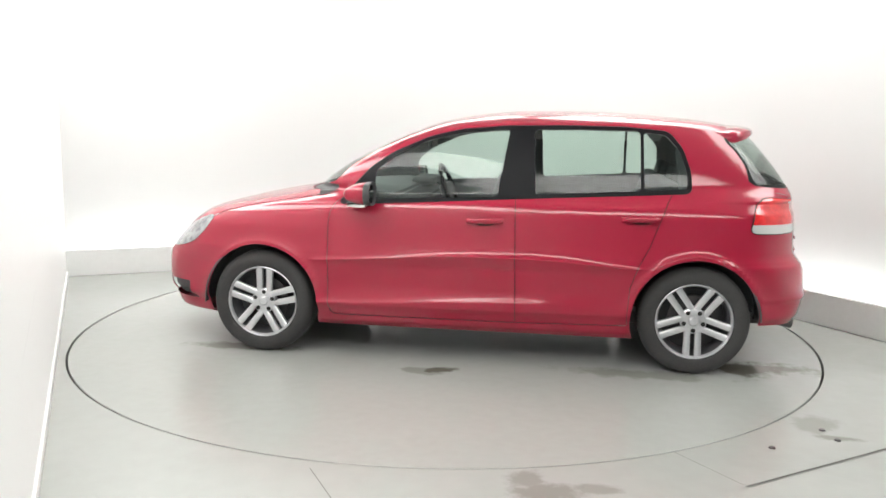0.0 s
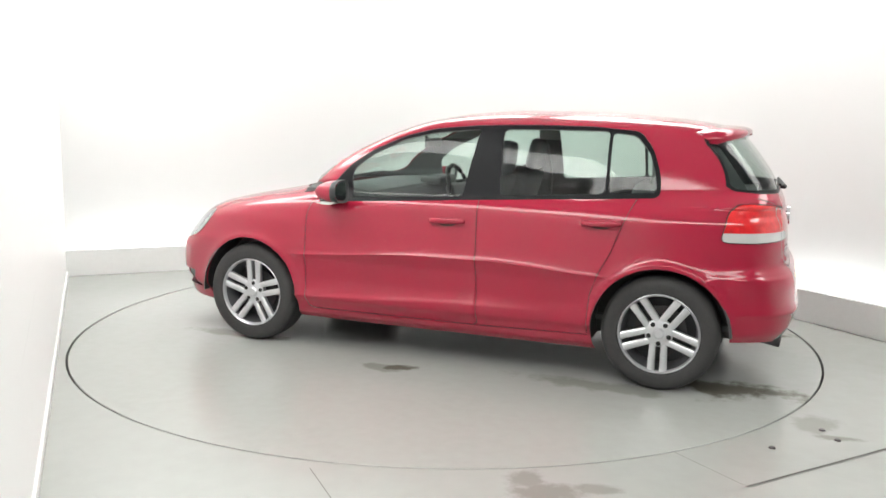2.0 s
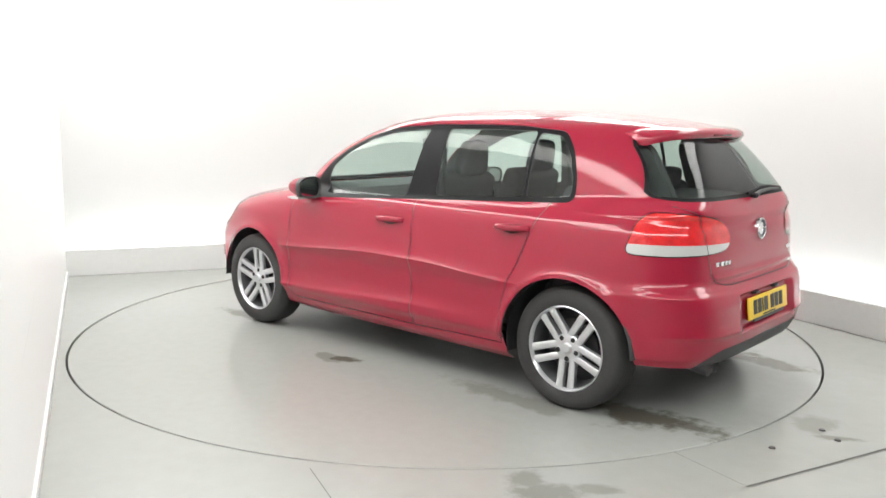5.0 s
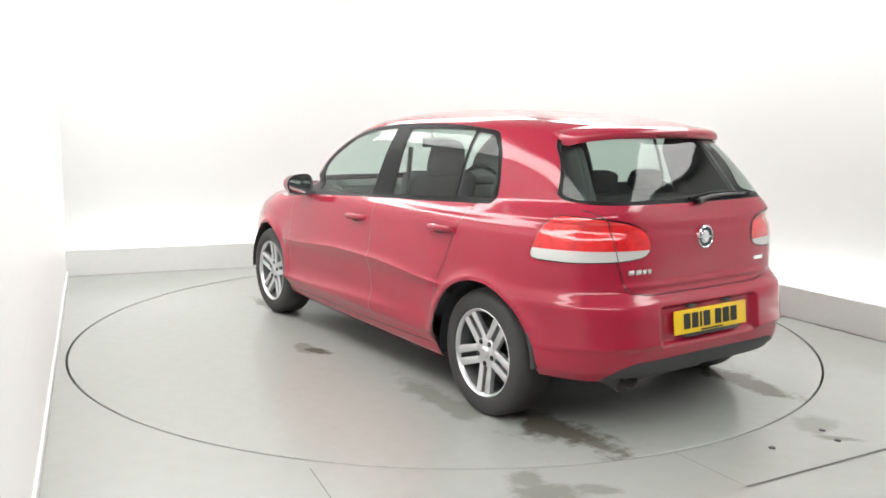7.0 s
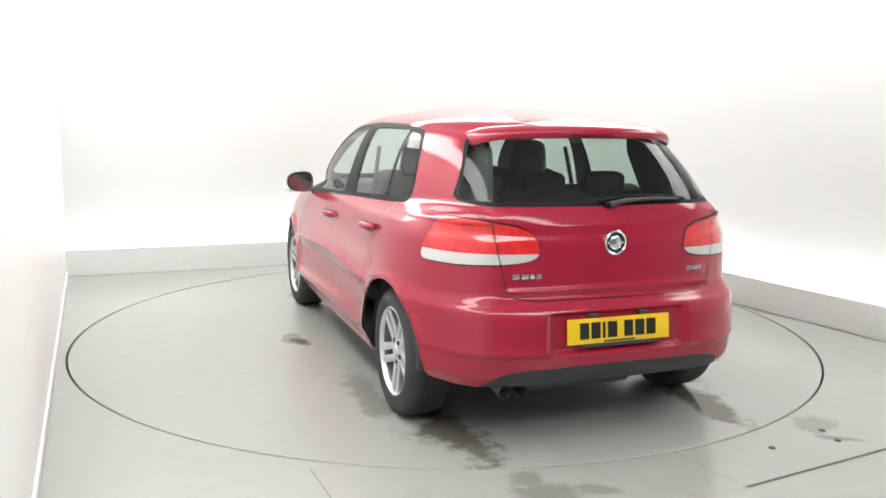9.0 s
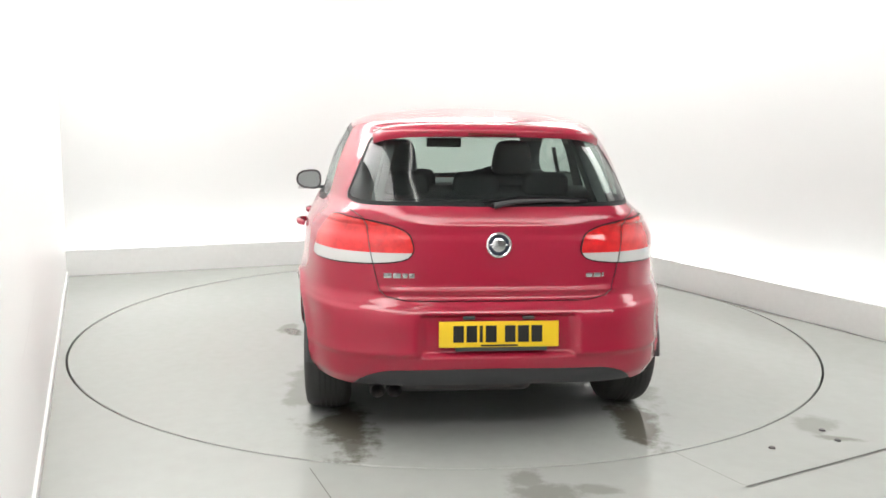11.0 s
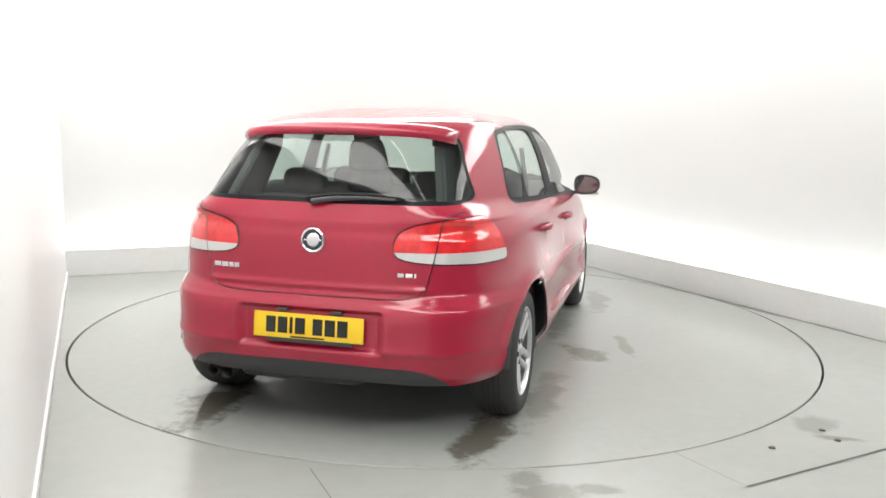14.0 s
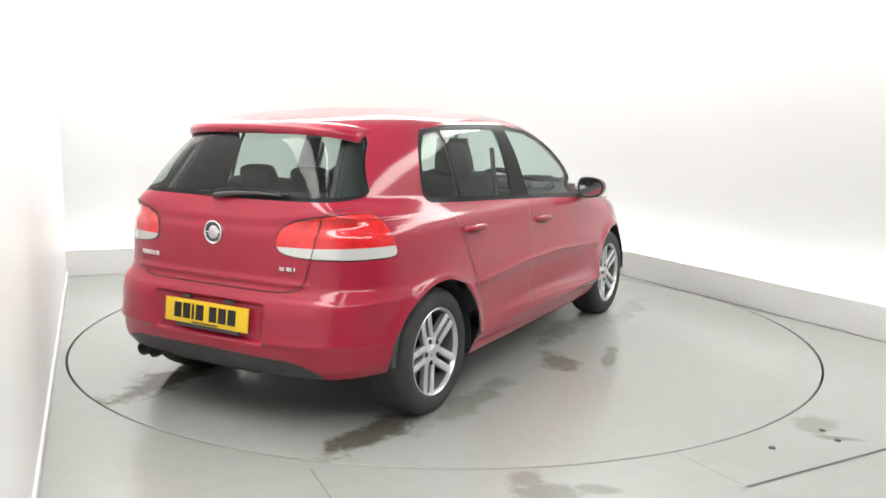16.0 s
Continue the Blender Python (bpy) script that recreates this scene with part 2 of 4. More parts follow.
def cyclorama():
    """White wall behind the kerb, carried round the corner in a wide curve, with thickness."""
    a = BACK_LEFT + n_back * TROUGH - d_back * 0.3
    corner = BACK_RIGHT + n_back * TROUGH + n_side * TROUGH
    b = NEAR_RIGHT + n_side * TROUGH
    rad = 1.2
    p1, p2 = corner - d_back * rad, corner + d_side * rad
    path = [a + (p1 - a) * k / 8 for k in range(9)]
    for k in range(1, 24):
        s = k / 24
        path.append(p1 * (1 - s) ** 2 + corner * 2 * s * (1 - s) + p2 * s * s)
    path += [p2 + (b - p2) * k / 8 for k in range(9)]
    v, f = [], []
    n = len(path)
    for off in (0.0, 0.12):
        for z in (-0.02, ROOM_H):
            for i, p in enumerate(path):
                t = (path[min(i + 1, n - 1)] - path[max(i - 1, 0)]).normalized()
                q = p + Vector((-t.y, t.x, 0)) * off
                v.append((q.x, q.y, z))
    for i in range(n - 1):
        f += [(i, i + 1, n + i + 1, n + i), (2 * n + i, 3 * n + i, 3 * n + i + 1, 2 * n + i + 1),
              (n + i, n + i + 1, 3 * n + i + 1, 3 * n + i)]
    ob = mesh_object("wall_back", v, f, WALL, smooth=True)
    return tagged(ob, "seamless white curved studio wall", "wall", kind="structure")


cyclorama()
NEAR_L2 = BACK_LEFT + d_left * 11.6
wall_left = wall_run("wall_left", BACK_LEFT - d_left * 0.40, NEAR_L2, ROOM_H, 0.12, WALL_LIT, "plain white booth wall beside the floor, its light put into the colour", outward=-1)
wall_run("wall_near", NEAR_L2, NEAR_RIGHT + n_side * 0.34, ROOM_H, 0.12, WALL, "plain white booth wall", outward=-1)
ceil = mesh_object("ceiling", [(-5.5, -10.5, ROOM_H), (9.5, -10.5, ROOM_H), (9.5, 5.5, ROOM_H), (-5.5, 5.5, ROOM_H),
                               (-5.5, -10.5, ROOM_H + 0.1), (9.5, -10.5, ROOM_H + 0.1), (9.5, 5.5, ROOM_H + 0.1), (-5.5, 5.5, ROOM_H + 0.1)],
                   [(0, 3, 2, 1), (4, 5, 6, 7)], WALL)
tagged(ceil, "plain white booth ceiling", "ceiling", kind="structure")

# thin joints in the floor boards and in the left wall
def strip(name, a, b, width, z, mat, label):
    a, b = Vector(a), Vector(b)
    d = (b - a).normalized()
    n = Vector((-d.y, d.x)) * width / 2
    v = [(*(a - n), z), (*(b - n), z), (*(b + n), z), (*(a + n), z)]
    ob = mesh_object(name, v, [(0, 1, 2, 3)], mat)
    return tagged(ob, label, "floor joint", kind="structure")


strip("floor_joint", (-0.55, -2.45), (0.05, -3.75), 0.004, 0.003, GAP_GREY, "thin dark joint between floor plates")
strip("floor_joint", (1.02, -2.22), (1.22, -2.56), 0.003, 0.003, GAP_GREY, "thin dark joint between floor plates")
strip("floor_joint", (1.22, -2.56), (3.6, -1.27), 0.010, 0.003, GAP_GREY, "thin dark joint between floor plates")


def wall_seam(p, q):
    """A faint joint on the left wall between two of its points."""
    inward = Vector((-d_left.y, d_left.x, 0)) * 0.003
    p, q = Vector(p) + inward, Vector(q) + inward
    w = d_left * 0.006
    v = [tuple(p), tuple(q), tuple(q + w), tuple(p + w)]
    return tagged(mesh_object("wall_joint", v, [(0, 1, 2, 3)], SEAM), "faint grey joint in the white wall", "joint", kind="structure")


in_back, in_side = -n_back, -n_side
for a, b, inward in ((BACK_LEFT, BACK_RIGHT, in_back), (BACK_RIGHT, NEAR_RIGHT, in_side)):
    p, q = a + inward * 0.008, b + inward * 0.008
    strip("floor_joint", (p.x, p.y), (q.x, q.y), 0.009, 0.0025, GAP_GREY, "thin dark dirty joint along the kerb")
wall_run("baseboard", BACK_LEFT, BACK_LEFT + d_left * 9.0, 0.05, 0.014, KERB, "low grey skirting strip along the white wall", outward=1, category="baseboard")


def floor_bolt(x, y):
    bm = bmesh.new()
    bmesh.ops.create_cone(bm, cap_ends=True, segments=16, radius1=0.016, radius2=0.012, depth=0.006, matrix=Matrix.Translation((x, y, 0.003)))
    ob = part("floor_bolt", bm, DARK_METAL)
    return tagged(ob, "small dark bolt head in the grey floor", "bolt", "bolts in the floor")


for x, y in BOLTS:
    floor_bolt(x, y)


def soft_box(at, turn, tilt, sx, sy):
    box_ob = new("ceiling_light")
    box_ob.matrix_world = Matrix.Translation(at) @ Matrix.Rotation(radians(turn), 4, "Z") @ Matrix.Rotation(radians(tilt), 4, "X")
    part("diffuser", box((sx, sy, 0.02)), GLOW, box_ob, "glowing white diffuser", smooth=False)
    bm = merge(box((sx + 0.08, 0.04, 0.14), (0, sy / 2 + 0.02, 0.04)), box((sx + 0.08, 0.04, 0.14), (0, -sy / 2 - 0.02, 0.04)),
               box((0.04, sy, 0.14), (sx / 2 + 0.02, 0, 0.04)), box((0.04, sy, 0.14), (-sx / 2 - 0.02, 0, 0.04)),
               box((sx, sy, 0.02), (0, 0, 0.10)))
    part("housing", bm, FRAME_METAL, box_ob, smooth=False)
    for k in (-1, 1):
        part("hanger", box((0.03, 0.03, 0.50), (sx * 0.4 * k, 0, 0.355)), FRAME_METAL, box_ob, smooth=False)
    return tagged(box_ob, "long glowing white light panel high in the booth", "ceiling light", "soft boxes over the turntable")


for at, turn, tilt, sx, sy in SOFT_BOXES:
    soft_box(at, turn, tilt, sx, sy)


def batten(at, direction, length):
    ob = new("light_batten")
    ob.matrix_world = Matrix.Translation(at) @ Matrix.Rotation(math.atan2(direction.y, direction.x), 4, "Z")
    part("tray", box((length, 0.10, 0.03), (0, 0, 0.015)), FRAME_METAL, ob, smooth=False)
    part("tube", box((length - 0.1, 0.04, 0.04), (0, 0, 0.055), 0.012), TUBE, ob, "glowing white tube")
    return tagged(ob, "white tube light lying behind the kerb", "light", "tube lights behind the kerb")


for k in range(3):
    p = BACK_LEFT + d_back * (0.75 + 1.45 * k) + n_back * 0.12
    batten((p.x, p.y, 0.0), d_back, 1.35)
for k in range(5):
    p = BACK_RIGHT + d_side * (0.75 + 1.45 * k) + n_side * 0.12
    batten((p.x, p.y, 0.0), d_side, 1.35)


# ---- turntable ----
def build_turntable():
    bm = bmesh.new()
    n = 192
    prof = [(0.0, 0.0), (R_TABLE - 0.013, 0.0), (R_TABLE - 0.009, -0.003), (R_TABLE - 0.009, -0.06), (0.0, -0.06)]
    rings = []
    for r, z in prof:
        rings.append([bm.verts.new((0, 0, z))] if r == 0 else
                     [bm.verts.new((r * math.cos(2 * math.pi * i / n), r * math.sin(2 * math.pi * i / n), z)) for i in range(n)])
    for a, b in zip(rings, rings[1:]):
        for i in range(n):
            j = (i + 1) % n
            if len(a) == 1:
                bm.faces.new((a[0], b[i], b[j]))
            elif len(b) == 1:
                bm.faces.new((a[i], b[0], a[j]))
            else:
                bm.faces.new((a[i], b[i], b[j], a[j]))
    ob = new("turntable")
    part("deck", bm, TABLE_TOP, ob, smooth=False)
    bm = bmesh.new()
    bmesh.ops.create_cone(bm, cap_ends=True, segments=32, radius1=0.35, radius2=0.3, depth=0.19, matrix=Matrix.Translation((0, 0, -0.155)))
    part("pedestal", bm, DARK_METAL, ob)
    return tagged(ob, "round grey painted turntable with worn and damp patches", "turntable")


turntable = build_turntable()


# ---- the car ----
def pchip(xs, ys, q):
    """Smooth interpolation that does not overshoot."""
    xs, ys = np.asarray(xs, float), np.asarray(ys, float)
    h, d = np.diff(xs), np.diff(ys) / np.diff(xs)
    m = np.zeros(len(xs))
    m[0], m[-1] = d[0], d[-1]
    for i in range(1, len(xs) - 1):
        if d[i - 1] * d[i] > 0:
            w1, w2 = 2 * h[i] + h[i - 1], h[i] + 2 * h[i - 1]
            m[i] = (w1 + w2) / (w1 / d[i - 1] + w2 / d[i])
    k = np.clip(np.searchsorted(xs, q) - 1, 0, len(h) - 1)
    t = (q - xs[k]) / h[k]
    return ((2 * t ** 3 - 3 * t ** 2 + 1) * ys[k] + (t ** 3 - 2 * t ** 2 + t) * h[k] * m[k]
            + (-2 * t ** 3 + 3 * t ** 2) * ys[k + 1] + (t ** 3 - t ** 2) * h[k] * m[k + 1])


# height, front, rear, half width, and squareness in plan at the front and at the rear
LEVELS = [
    (0.185, 1.75, -1.742, 0.800, 5.0, 5.0), (0.225, 2.00, -1.862, 0.845, 5.0, 5.0), (0.30, 2.030, -1.937, 0.868, 5.0, 5.0),
    (0.345, 2.060, -1.957, 0.884, 5.0, 5.0), (0.45, 2.070, -1.975, 0.880, 5.0, 5.0), (0.56, 2.060, -1.970, 0.883, 5.0, 5.0),
    (0.62, 2.020, -1.952, 0.891, 5.0, 5.0), (0.65, 2.000, -1.932, 0.893, 5.0, 4.8), (0.70, 1.950, -1.907, 0.890, 5.0, 4.6),
    (0.78, 1.870, -1.904, 0.885, 5.0, 4.6), (0.85, 1.76, -1.900, 0.878, 4.6, 4.6), (0.91, 1.52, -1.894, 0.868, 4.4, 4.6),
    (0.95, 1.31, -1.884, 0.853, 4.0, 4.5), (0.98, 1.16, -1.880, 0.826, 3.8, 4.8), (1.005, 1.06, -1.870, 0.808, 4.0, 6.0),
    (1.06, 0.985, -1.845, 0.790, 5.0, 7.5), (1.15, 0.85, -1.795, 0.764, 5.6, 6.5), (1.25, 0.67, -1.725, 0.730, 5.8, 5.4),
    (1.33, 0.495, -1.665, 0.692, 5.6, 4.5), (1.378, 0.37, -1.62, 0.662, 5.2, 4.2), (1.416, 0.265, -1.53, 0.620, 4.6, 4.4),
    (1.450, 0.12, -1.34, 0.530, 3.8, 4.0), (1.477, -0.05, -1.06, 0.380, 3.2, 3.4), (1.493, -0.24, -0.78, 0.220, 2.6, 2.8),
    (1.498, -0.47, -0.47, 0.0, 2.2, 2.2)]
X_MID = -0.47
WHEELS = ((1.285, 0.312), (-1.285, 0.312))


def smooth01(a, b, x):
    t = np.clip((x - a) / (b - a), 0, 1)
    return t * t * (3 - 2 * t)


def shell_grid():
    """Half of the outer skin as a grid of points with its normals."""
    lv = np.array(LEVELS)
    vs = np.concatenate([np.linspace(0, 9, 110), np.linspace(9, 15, 56)[1:], np.linspace(15, 19, 36)[1:], np.linspace(19, 24, 44)[1:]])
    cols = [pchip(np.arange(len(lv)), lv[:, i], vs) for i in range(6)]
    nu = 210
    pts = np.zeros((len(vs), nu, 3))
    for i, (z, xf, xr, b, nf, nr) in enumerate(zip(*cols)):
        psi = np.linspace(0, math.pi, 1200)
        c, s = np.cos(psi), np.sin(psi)
        n = np.where(c > 0, nf, nr)
        x = X_MID + np.where(c > 0, xf - X_MID, X_MID - xr) * np.sign(c) * np.abs(c) ** (2 / n)
        y = b * np.abs(s) ** (2 / n)
        arc = np.concatenate([[0], np.cumsum(np.hypot(np.diff(x), np.diff(y)))])
        q = np.linspace(0, arc[-1], nu) if arc[-1] > 0 else np.linspace(0, 1, nu)
        pts[i, :, 0] = np.interp(q, arc, x) if arc[-1] > 0 else X_MID
        pts[i, :, 1] = np.interp(q, arc, y) if arc[-1] > 0 else 0
        pts[i, :, 2] = z
    behind = smooth01(0.85, 1.75, -pts[..., 0])
    pts[..., 1] *= 1 - (0.015 + 0.130 * smooth01(0.97, 1.08, pts[..., 2])) * behind
    x, y, z = pts[..., 0].copy(), pts[..., 1].copy(), pts[..., 2].copy()
    side = smooth01(0.55, 0.75, y)
    for wx, wz in WHEELS:
        r = np.hypot(x - wx, z - wz)
        lip = np.where(r > 0.382, np.exp(-np.maximum(r - 0.382, 0) / 0.028), 1.0) * (r < 0.6)
        pts[..., 1] += 0.022 * lip * side * smooth01(0.25, 0.4, z)
    tuck = smooth01(0.36, 0.46, z) * (1 - smooth01(0.56, 0.645, z)) * smooth01(-0.98, -0.75, x) * (1 - smooth01(0.75, 0.95, x))
    pts[..., 1] -= 0.005 * tuck * side
    along = smooth01(-1.08, -0.86, x) * (1 - smooth01(0.9, 1.0, x)) * side
    zc = 0.650 - 0.040 * (1 - smooth01(-1.05, -0.30, x)) - 0.055 * smooth01(0.0, 1.05, x)
    crease = np.where(z > zc, 0.58 * np.exp(-np.maximum(z - zc, 0) / 0.055) + 0.42 * np.exp(-np.maximum(z - zc, 0) / 0.013), 0.5 * np.exp(-np.maximum(zc - z, 0) / 0.030) + 0.5 * smooth01(0.22, zc, z))
    pts[..., 1] += 0.027 * crease * along
    zl = 0.345 + 0.045 * (1 - smooth01(-0.35, 0.85, x))
    lower = np.where(z > zl, np.exp(-np.maximum(z - zl, 0) / 0.022), smooth01(0.20, zl, z)) * smooth01(-0.75, -0.2, x)
    pts[..., 1] += 0.019 * lower * along
    rear = 1 - smooth01(-1.7, -1.6, x)
    recess = rear * (1 - smooth01(0.325, 0.35, y)) * smooth01(0.425, 0.445, z) * (1 - smooth01(0.595, 0.615, z))
    pts[..., 0] += 0.028 * recess
    rib = rear * np.where(z > 0.44, np.exp(-np.maximum(z - 0.44, 0) / 0.030), np.exp(-np.maximum(0.44 - z, 0) / 0.010)) * smooth01(0.31, 0.36, y)
    pts[..., 0] -= 0.015 * rib
    ledge = rear * np.exp(-((z - 0.705) / 0.014) ** 2) * (1 - smooth01(0.5, 0.56, y))
    pts[..., 0] -= 0.010 * ledge
    du = np.gradient(pts, axis=1)
    dv = np.gradient(pts, axis=0)
    nrm = np.cross(dv, du)
    length = np.linalg.norm(nrm, axis=2, keepdims=True)
    nrm = nrm / np.maximum(length, 1e-12)
    nrm[-1] = (0, 0, 1)
    flip = np.sign(np.sum(nrm * np.stack([pts[..., 0] - X_MID, pts[..., 1] * 2, (pts[..., 2] - 0.8)], -1), -1, keepdims=True))
    if np.mean(flip) < 0:
        nrm = -nrm
    nrm[-1] = (0, 0, 1)
    for col in (0, -1):
        nrm[:, col, 1] = 0
    return pts, nrm


class Skin:
    """Triangles with normals that can be cut along the zero line of any field."""

    def __init__(self, pts, nrm):
        r, c = pts.shape[:2]
        self.v, self.n = pts.reshape(-1, 3), nrm.reshape(-1, 3)
        k = np.arange(r * c).reshape(r, c)
        a, b, d, e = k[:-1, :-1].ravel(), k[:-1, 1:].ravel(), k[1:, 1:].ravel(), k[1:, :-1].ravel()
        self.f = np.concatenate([np.stack([a, b, d], 1), np.stack([a, d, e], 1)])
        self.lab = np.zeros(len(self.f), int)
        self.names = ["body"]

    def split(self, field):
        d = field(self.v[:, 0], self.v[:, 1], self.v[:, 2])
        d = np.where(np.abs(d) < 1e-6, 1e-6, d)
        s = d > 0
        fs = s[self.f]
        mixed = fs.any(1) & ~fs.all(1)
        keep_f, keep_l = self.f[~mixed], self.lab[~mixed]
        inside = ~fs[~mixed][:, 0]
        nv, nn, cache, nf, nl, ni = [], [], {}, [], [], []
        base = len(self.v)

        def mid(i, j):
            key = (min(i, j), max(i, j))
            if key not in cache:
                t = d[key[0]] / (d[key[0]] - d[key[1]])
                cache[key] = base + len(nv)
                nv.append(self.v[key[0]] * (1 - t) + self.v[key[1]] * t)
                nn.append(self.n[key[0]] * (1 - t) + self.n[key[1]] * t)
            return cache[key]

        for (a, b, c), lb in zip(self.f[mixed], self.lab[mixed]):
            tri = [a, b, c]
            for k in range(3):
                p, q, r = tri[k], tri[(k + 1) % 3], tri[(k + 2) % 3]
                if s[p] != s[q] and s[p] != s[r]:
                    pq, pr = mid(p, q), mid(p, r)
                    nf += [(p, pq, pr), (pq, q, r), (pq, r, pr)]
                    nl += [lb] * 3
                    ni += [not s[p], s[p], s[p]]
                    break
        if nf:
            self.v = np.concatenate([self.v, np.array(nv)])
            self.n = np.concatenate([self.n, np.array(nn)])
            keep_f = np.concatenate([keep_f, np.array(nf)])
            keep_l = np.concatenate([keep_l, np.array(nl)])
            inside = np.concatenate([inside, np.array(ni, bool)])
        self.f, self.lab = keep_f, keep_l
        return inside

    def mark(self, name, field, only=None):
        inside = self.split(field)
        if name not in self.names:
            self.names.append(name)
        if only is not None:
            inside &= np.isin(self.lab, [self.names.index(o) for o in only if o in self.names])
        self.lab[inside] = self.names.index(name)

    def seam(self, field, width=0.005, only=None):
        self.band("gap", field, width, only)

    def band(self, name, field, width, only=None, within=None):
        """A narrow strip along the zero line."""
        self.split(lambda x, y, z: field(x, y, z) - width / 2)
        self.split(lambda x, y, z: field(x, y, z) + width / 2)
        if name not in self.names:
            self.names.append(name)
        c = self.v[self.f].mean(1)
        hit = np.abs(field(c[:, 0], c[:, 1], c[:, 2])) < width / 2
        hit &= np.isin(self.lab, [self.names.index(o) for o in only])
        self.lab[hit] = self.names.index(name)

    def take(self, name, lift=0.0, sides=(1, -1)):
        """Vertices, faces and normals of one region, both halves or one."""
        if name not in self.names:
            return None
        f = self.f[self.lab == self.names.index(name)]
        if len(f) == 0:
            return None
        used, inv = np.unique(f, return_inverse=True)
        f = inv.reshape(-1, 3)
        n = self.n[used]
        n = n / np.maximum(np.linalg.norm(n, axis=1, keepdims=True), 1e-9)
        v = self.v[used] + n * lift
        vs, fs, ns = [], [], []
        off = 0
        for sd in sides:
            vv, n2 = v.copy(), n.copy()
            vv[:, 1] *= sd
            n2[:, 1] *= sd
            vs.append(vv)
            ns.append(n2)
            fs.append((f if sd * WIND > 0 else f[:, ::-1]) + off)
            off += len(vv)
        return np.concatenate(vs), np.concatenate(fs), np.concatenate(ns)


def polygon(points, rounds=2, radius=0.022):
    """Outline with its corners cut back by about the radius."""
    p = np.array(points, float)
    for k in range(rounds):
        q = np.roll(p, -1, 0)
        cut = np.minimum(0.25, radius / 2.2 ** k / np.maximum(np.linalg.norm(q - p, axis=1), 1e-9))[:, None]
        p = np.stack([p * (1 - cut) + q * cut, p * cut + q * (1 - cut)], 1).reshape(-1, 2)
    return p


def inside_of(poly):
    """Signed distance to a closed outline, negative within."""
    def dist(a, b):
        best = np.full(a.shape, 1e9)
        odd = np.zeros(a.shape, bool)
        for (x1, y1), (x2, y2) in zip(poly, np.roll(poly, -1, 0)):
            ex, ey = x2 - x1, y2 - y1
            t = np.clip(((a - x1) * ex + (b - y1) * ey) / (ex * ex + ey * ey + 1e-18), 0, 1)
            best = np.minimum(best, (a - x1 - t * ex) ** 2 + (b - y1 - t * ey) ** 2)
            if y1 != y2:
                odd ^= ((y1 > b) != (y2 > b)) & (a < (x2 - x1) * (b - y1) / (y2 - y1) + x1)
        return np.where(odd, -1, 1) * np.sqrt(best)
    return dist


def side_view(poly, near=0.4):
    f = inside_of(poly)
    return lambda x, y, z: np.maximum(f(x, z), near - y)


def rear_view(poly, limit=-1.3):
    f = inside_of(poly)
    return lambda x, y, z: np.maximum(f(y, z), x - limit)


def rear_wrap(poly, limit=-1.3):
    f = inside_of(poly)
    return lambda x, y, z: np.maximum(f(y + (x + 1.932), z), x - limit)


def front_view(poly, limit=0.15):
    f = inside_of(poly)
    return lambda x, y, z: np.maximum(f(y, z), limit - x)


def front_wrap(poly, limit=1.3):
    f = inside_of(poly)
    return lambda x, y, z: np.maximum(f(y + (2.08 - x), z), limit - x)


pts, nrm = shell_grid()
skin = Skin(pts, nrm)
# does the winding of the triangles agree with the normals?
f0 = skin.f[: 2000]
fn = np.cross(skin.v[f0[:, 1]] - skin.v[f0[:, 0]], skin.v[f0[:, 2]] - skin.v[f0[:, 0]])
WIND = 1 if np.sum(fn * skin.n[f0[:, 0]]) > 0 else -1

for wx, wz in WHEELS:
    skin.mark("arch", lambda x, y, z, wx=wx, wz=wz: np.maximum(np.hypot(x - wx, z - wz) - 0.362, 0.45 - y))

DLO = polygon([(0.815, 0.925), (0.765, 1.005), (0.622, 1.155), (0.49, 1.242), (0.28, 1.335), (0.09, 1.380), (-0.18, 1.404), (-0.516, 1.411),
               (-0.846, 1.408), (-1.115, 1.385), (-1.195, 1.285), (-1.242, 1.15), (-1.248, 1.035), (-0.532, 0.998), (-0.076, 0.974), (0.455, 0.942)], 2)
skin.mark("arch", lambda x, y, z: np.maximum(z - 0.285 - 0.05 * np.clip(y - 0.6, 0, 1), x + 1.4))
skin.mark("window_trim", side_view(DLO), ["body"])
FRONT_GLASS = polygon([(0.585, 0.966), (0.60, 1.06), (0.595, 1.13), (0.48, 1.222), (0.28, 1.313), (0.08, 1.358), (-0.165, 1.380), (-0.200, 1.38), (-0.140, 0.995)], 2, 0.014)
REAR_DOOR_GLASS = polygon([(-0.362, 1.012), (-0.345, 1.384), (-0.62, 1.389), (-0.950, 1.385), (-0.958, 1.048)], 2, 0.014)
QUARTER_GLASS = polygon([(-0.976, 1.05), (-0.968, 1.378), (-1.095, 1.364), (-1.174, 1.275), (-1.219, 1.15), (-1.225, 1.062)], 2, 0.014)
skin.mark("front_window", side_view(FRONT_GLASS), ["window_trim"])
skin.mark("rear_window", side_view(REAR_DOOR_GLASS), ["window_trim"])
skin.mark("quarter_window", side_view(QUARTER_GLASS), ["window_trim"])

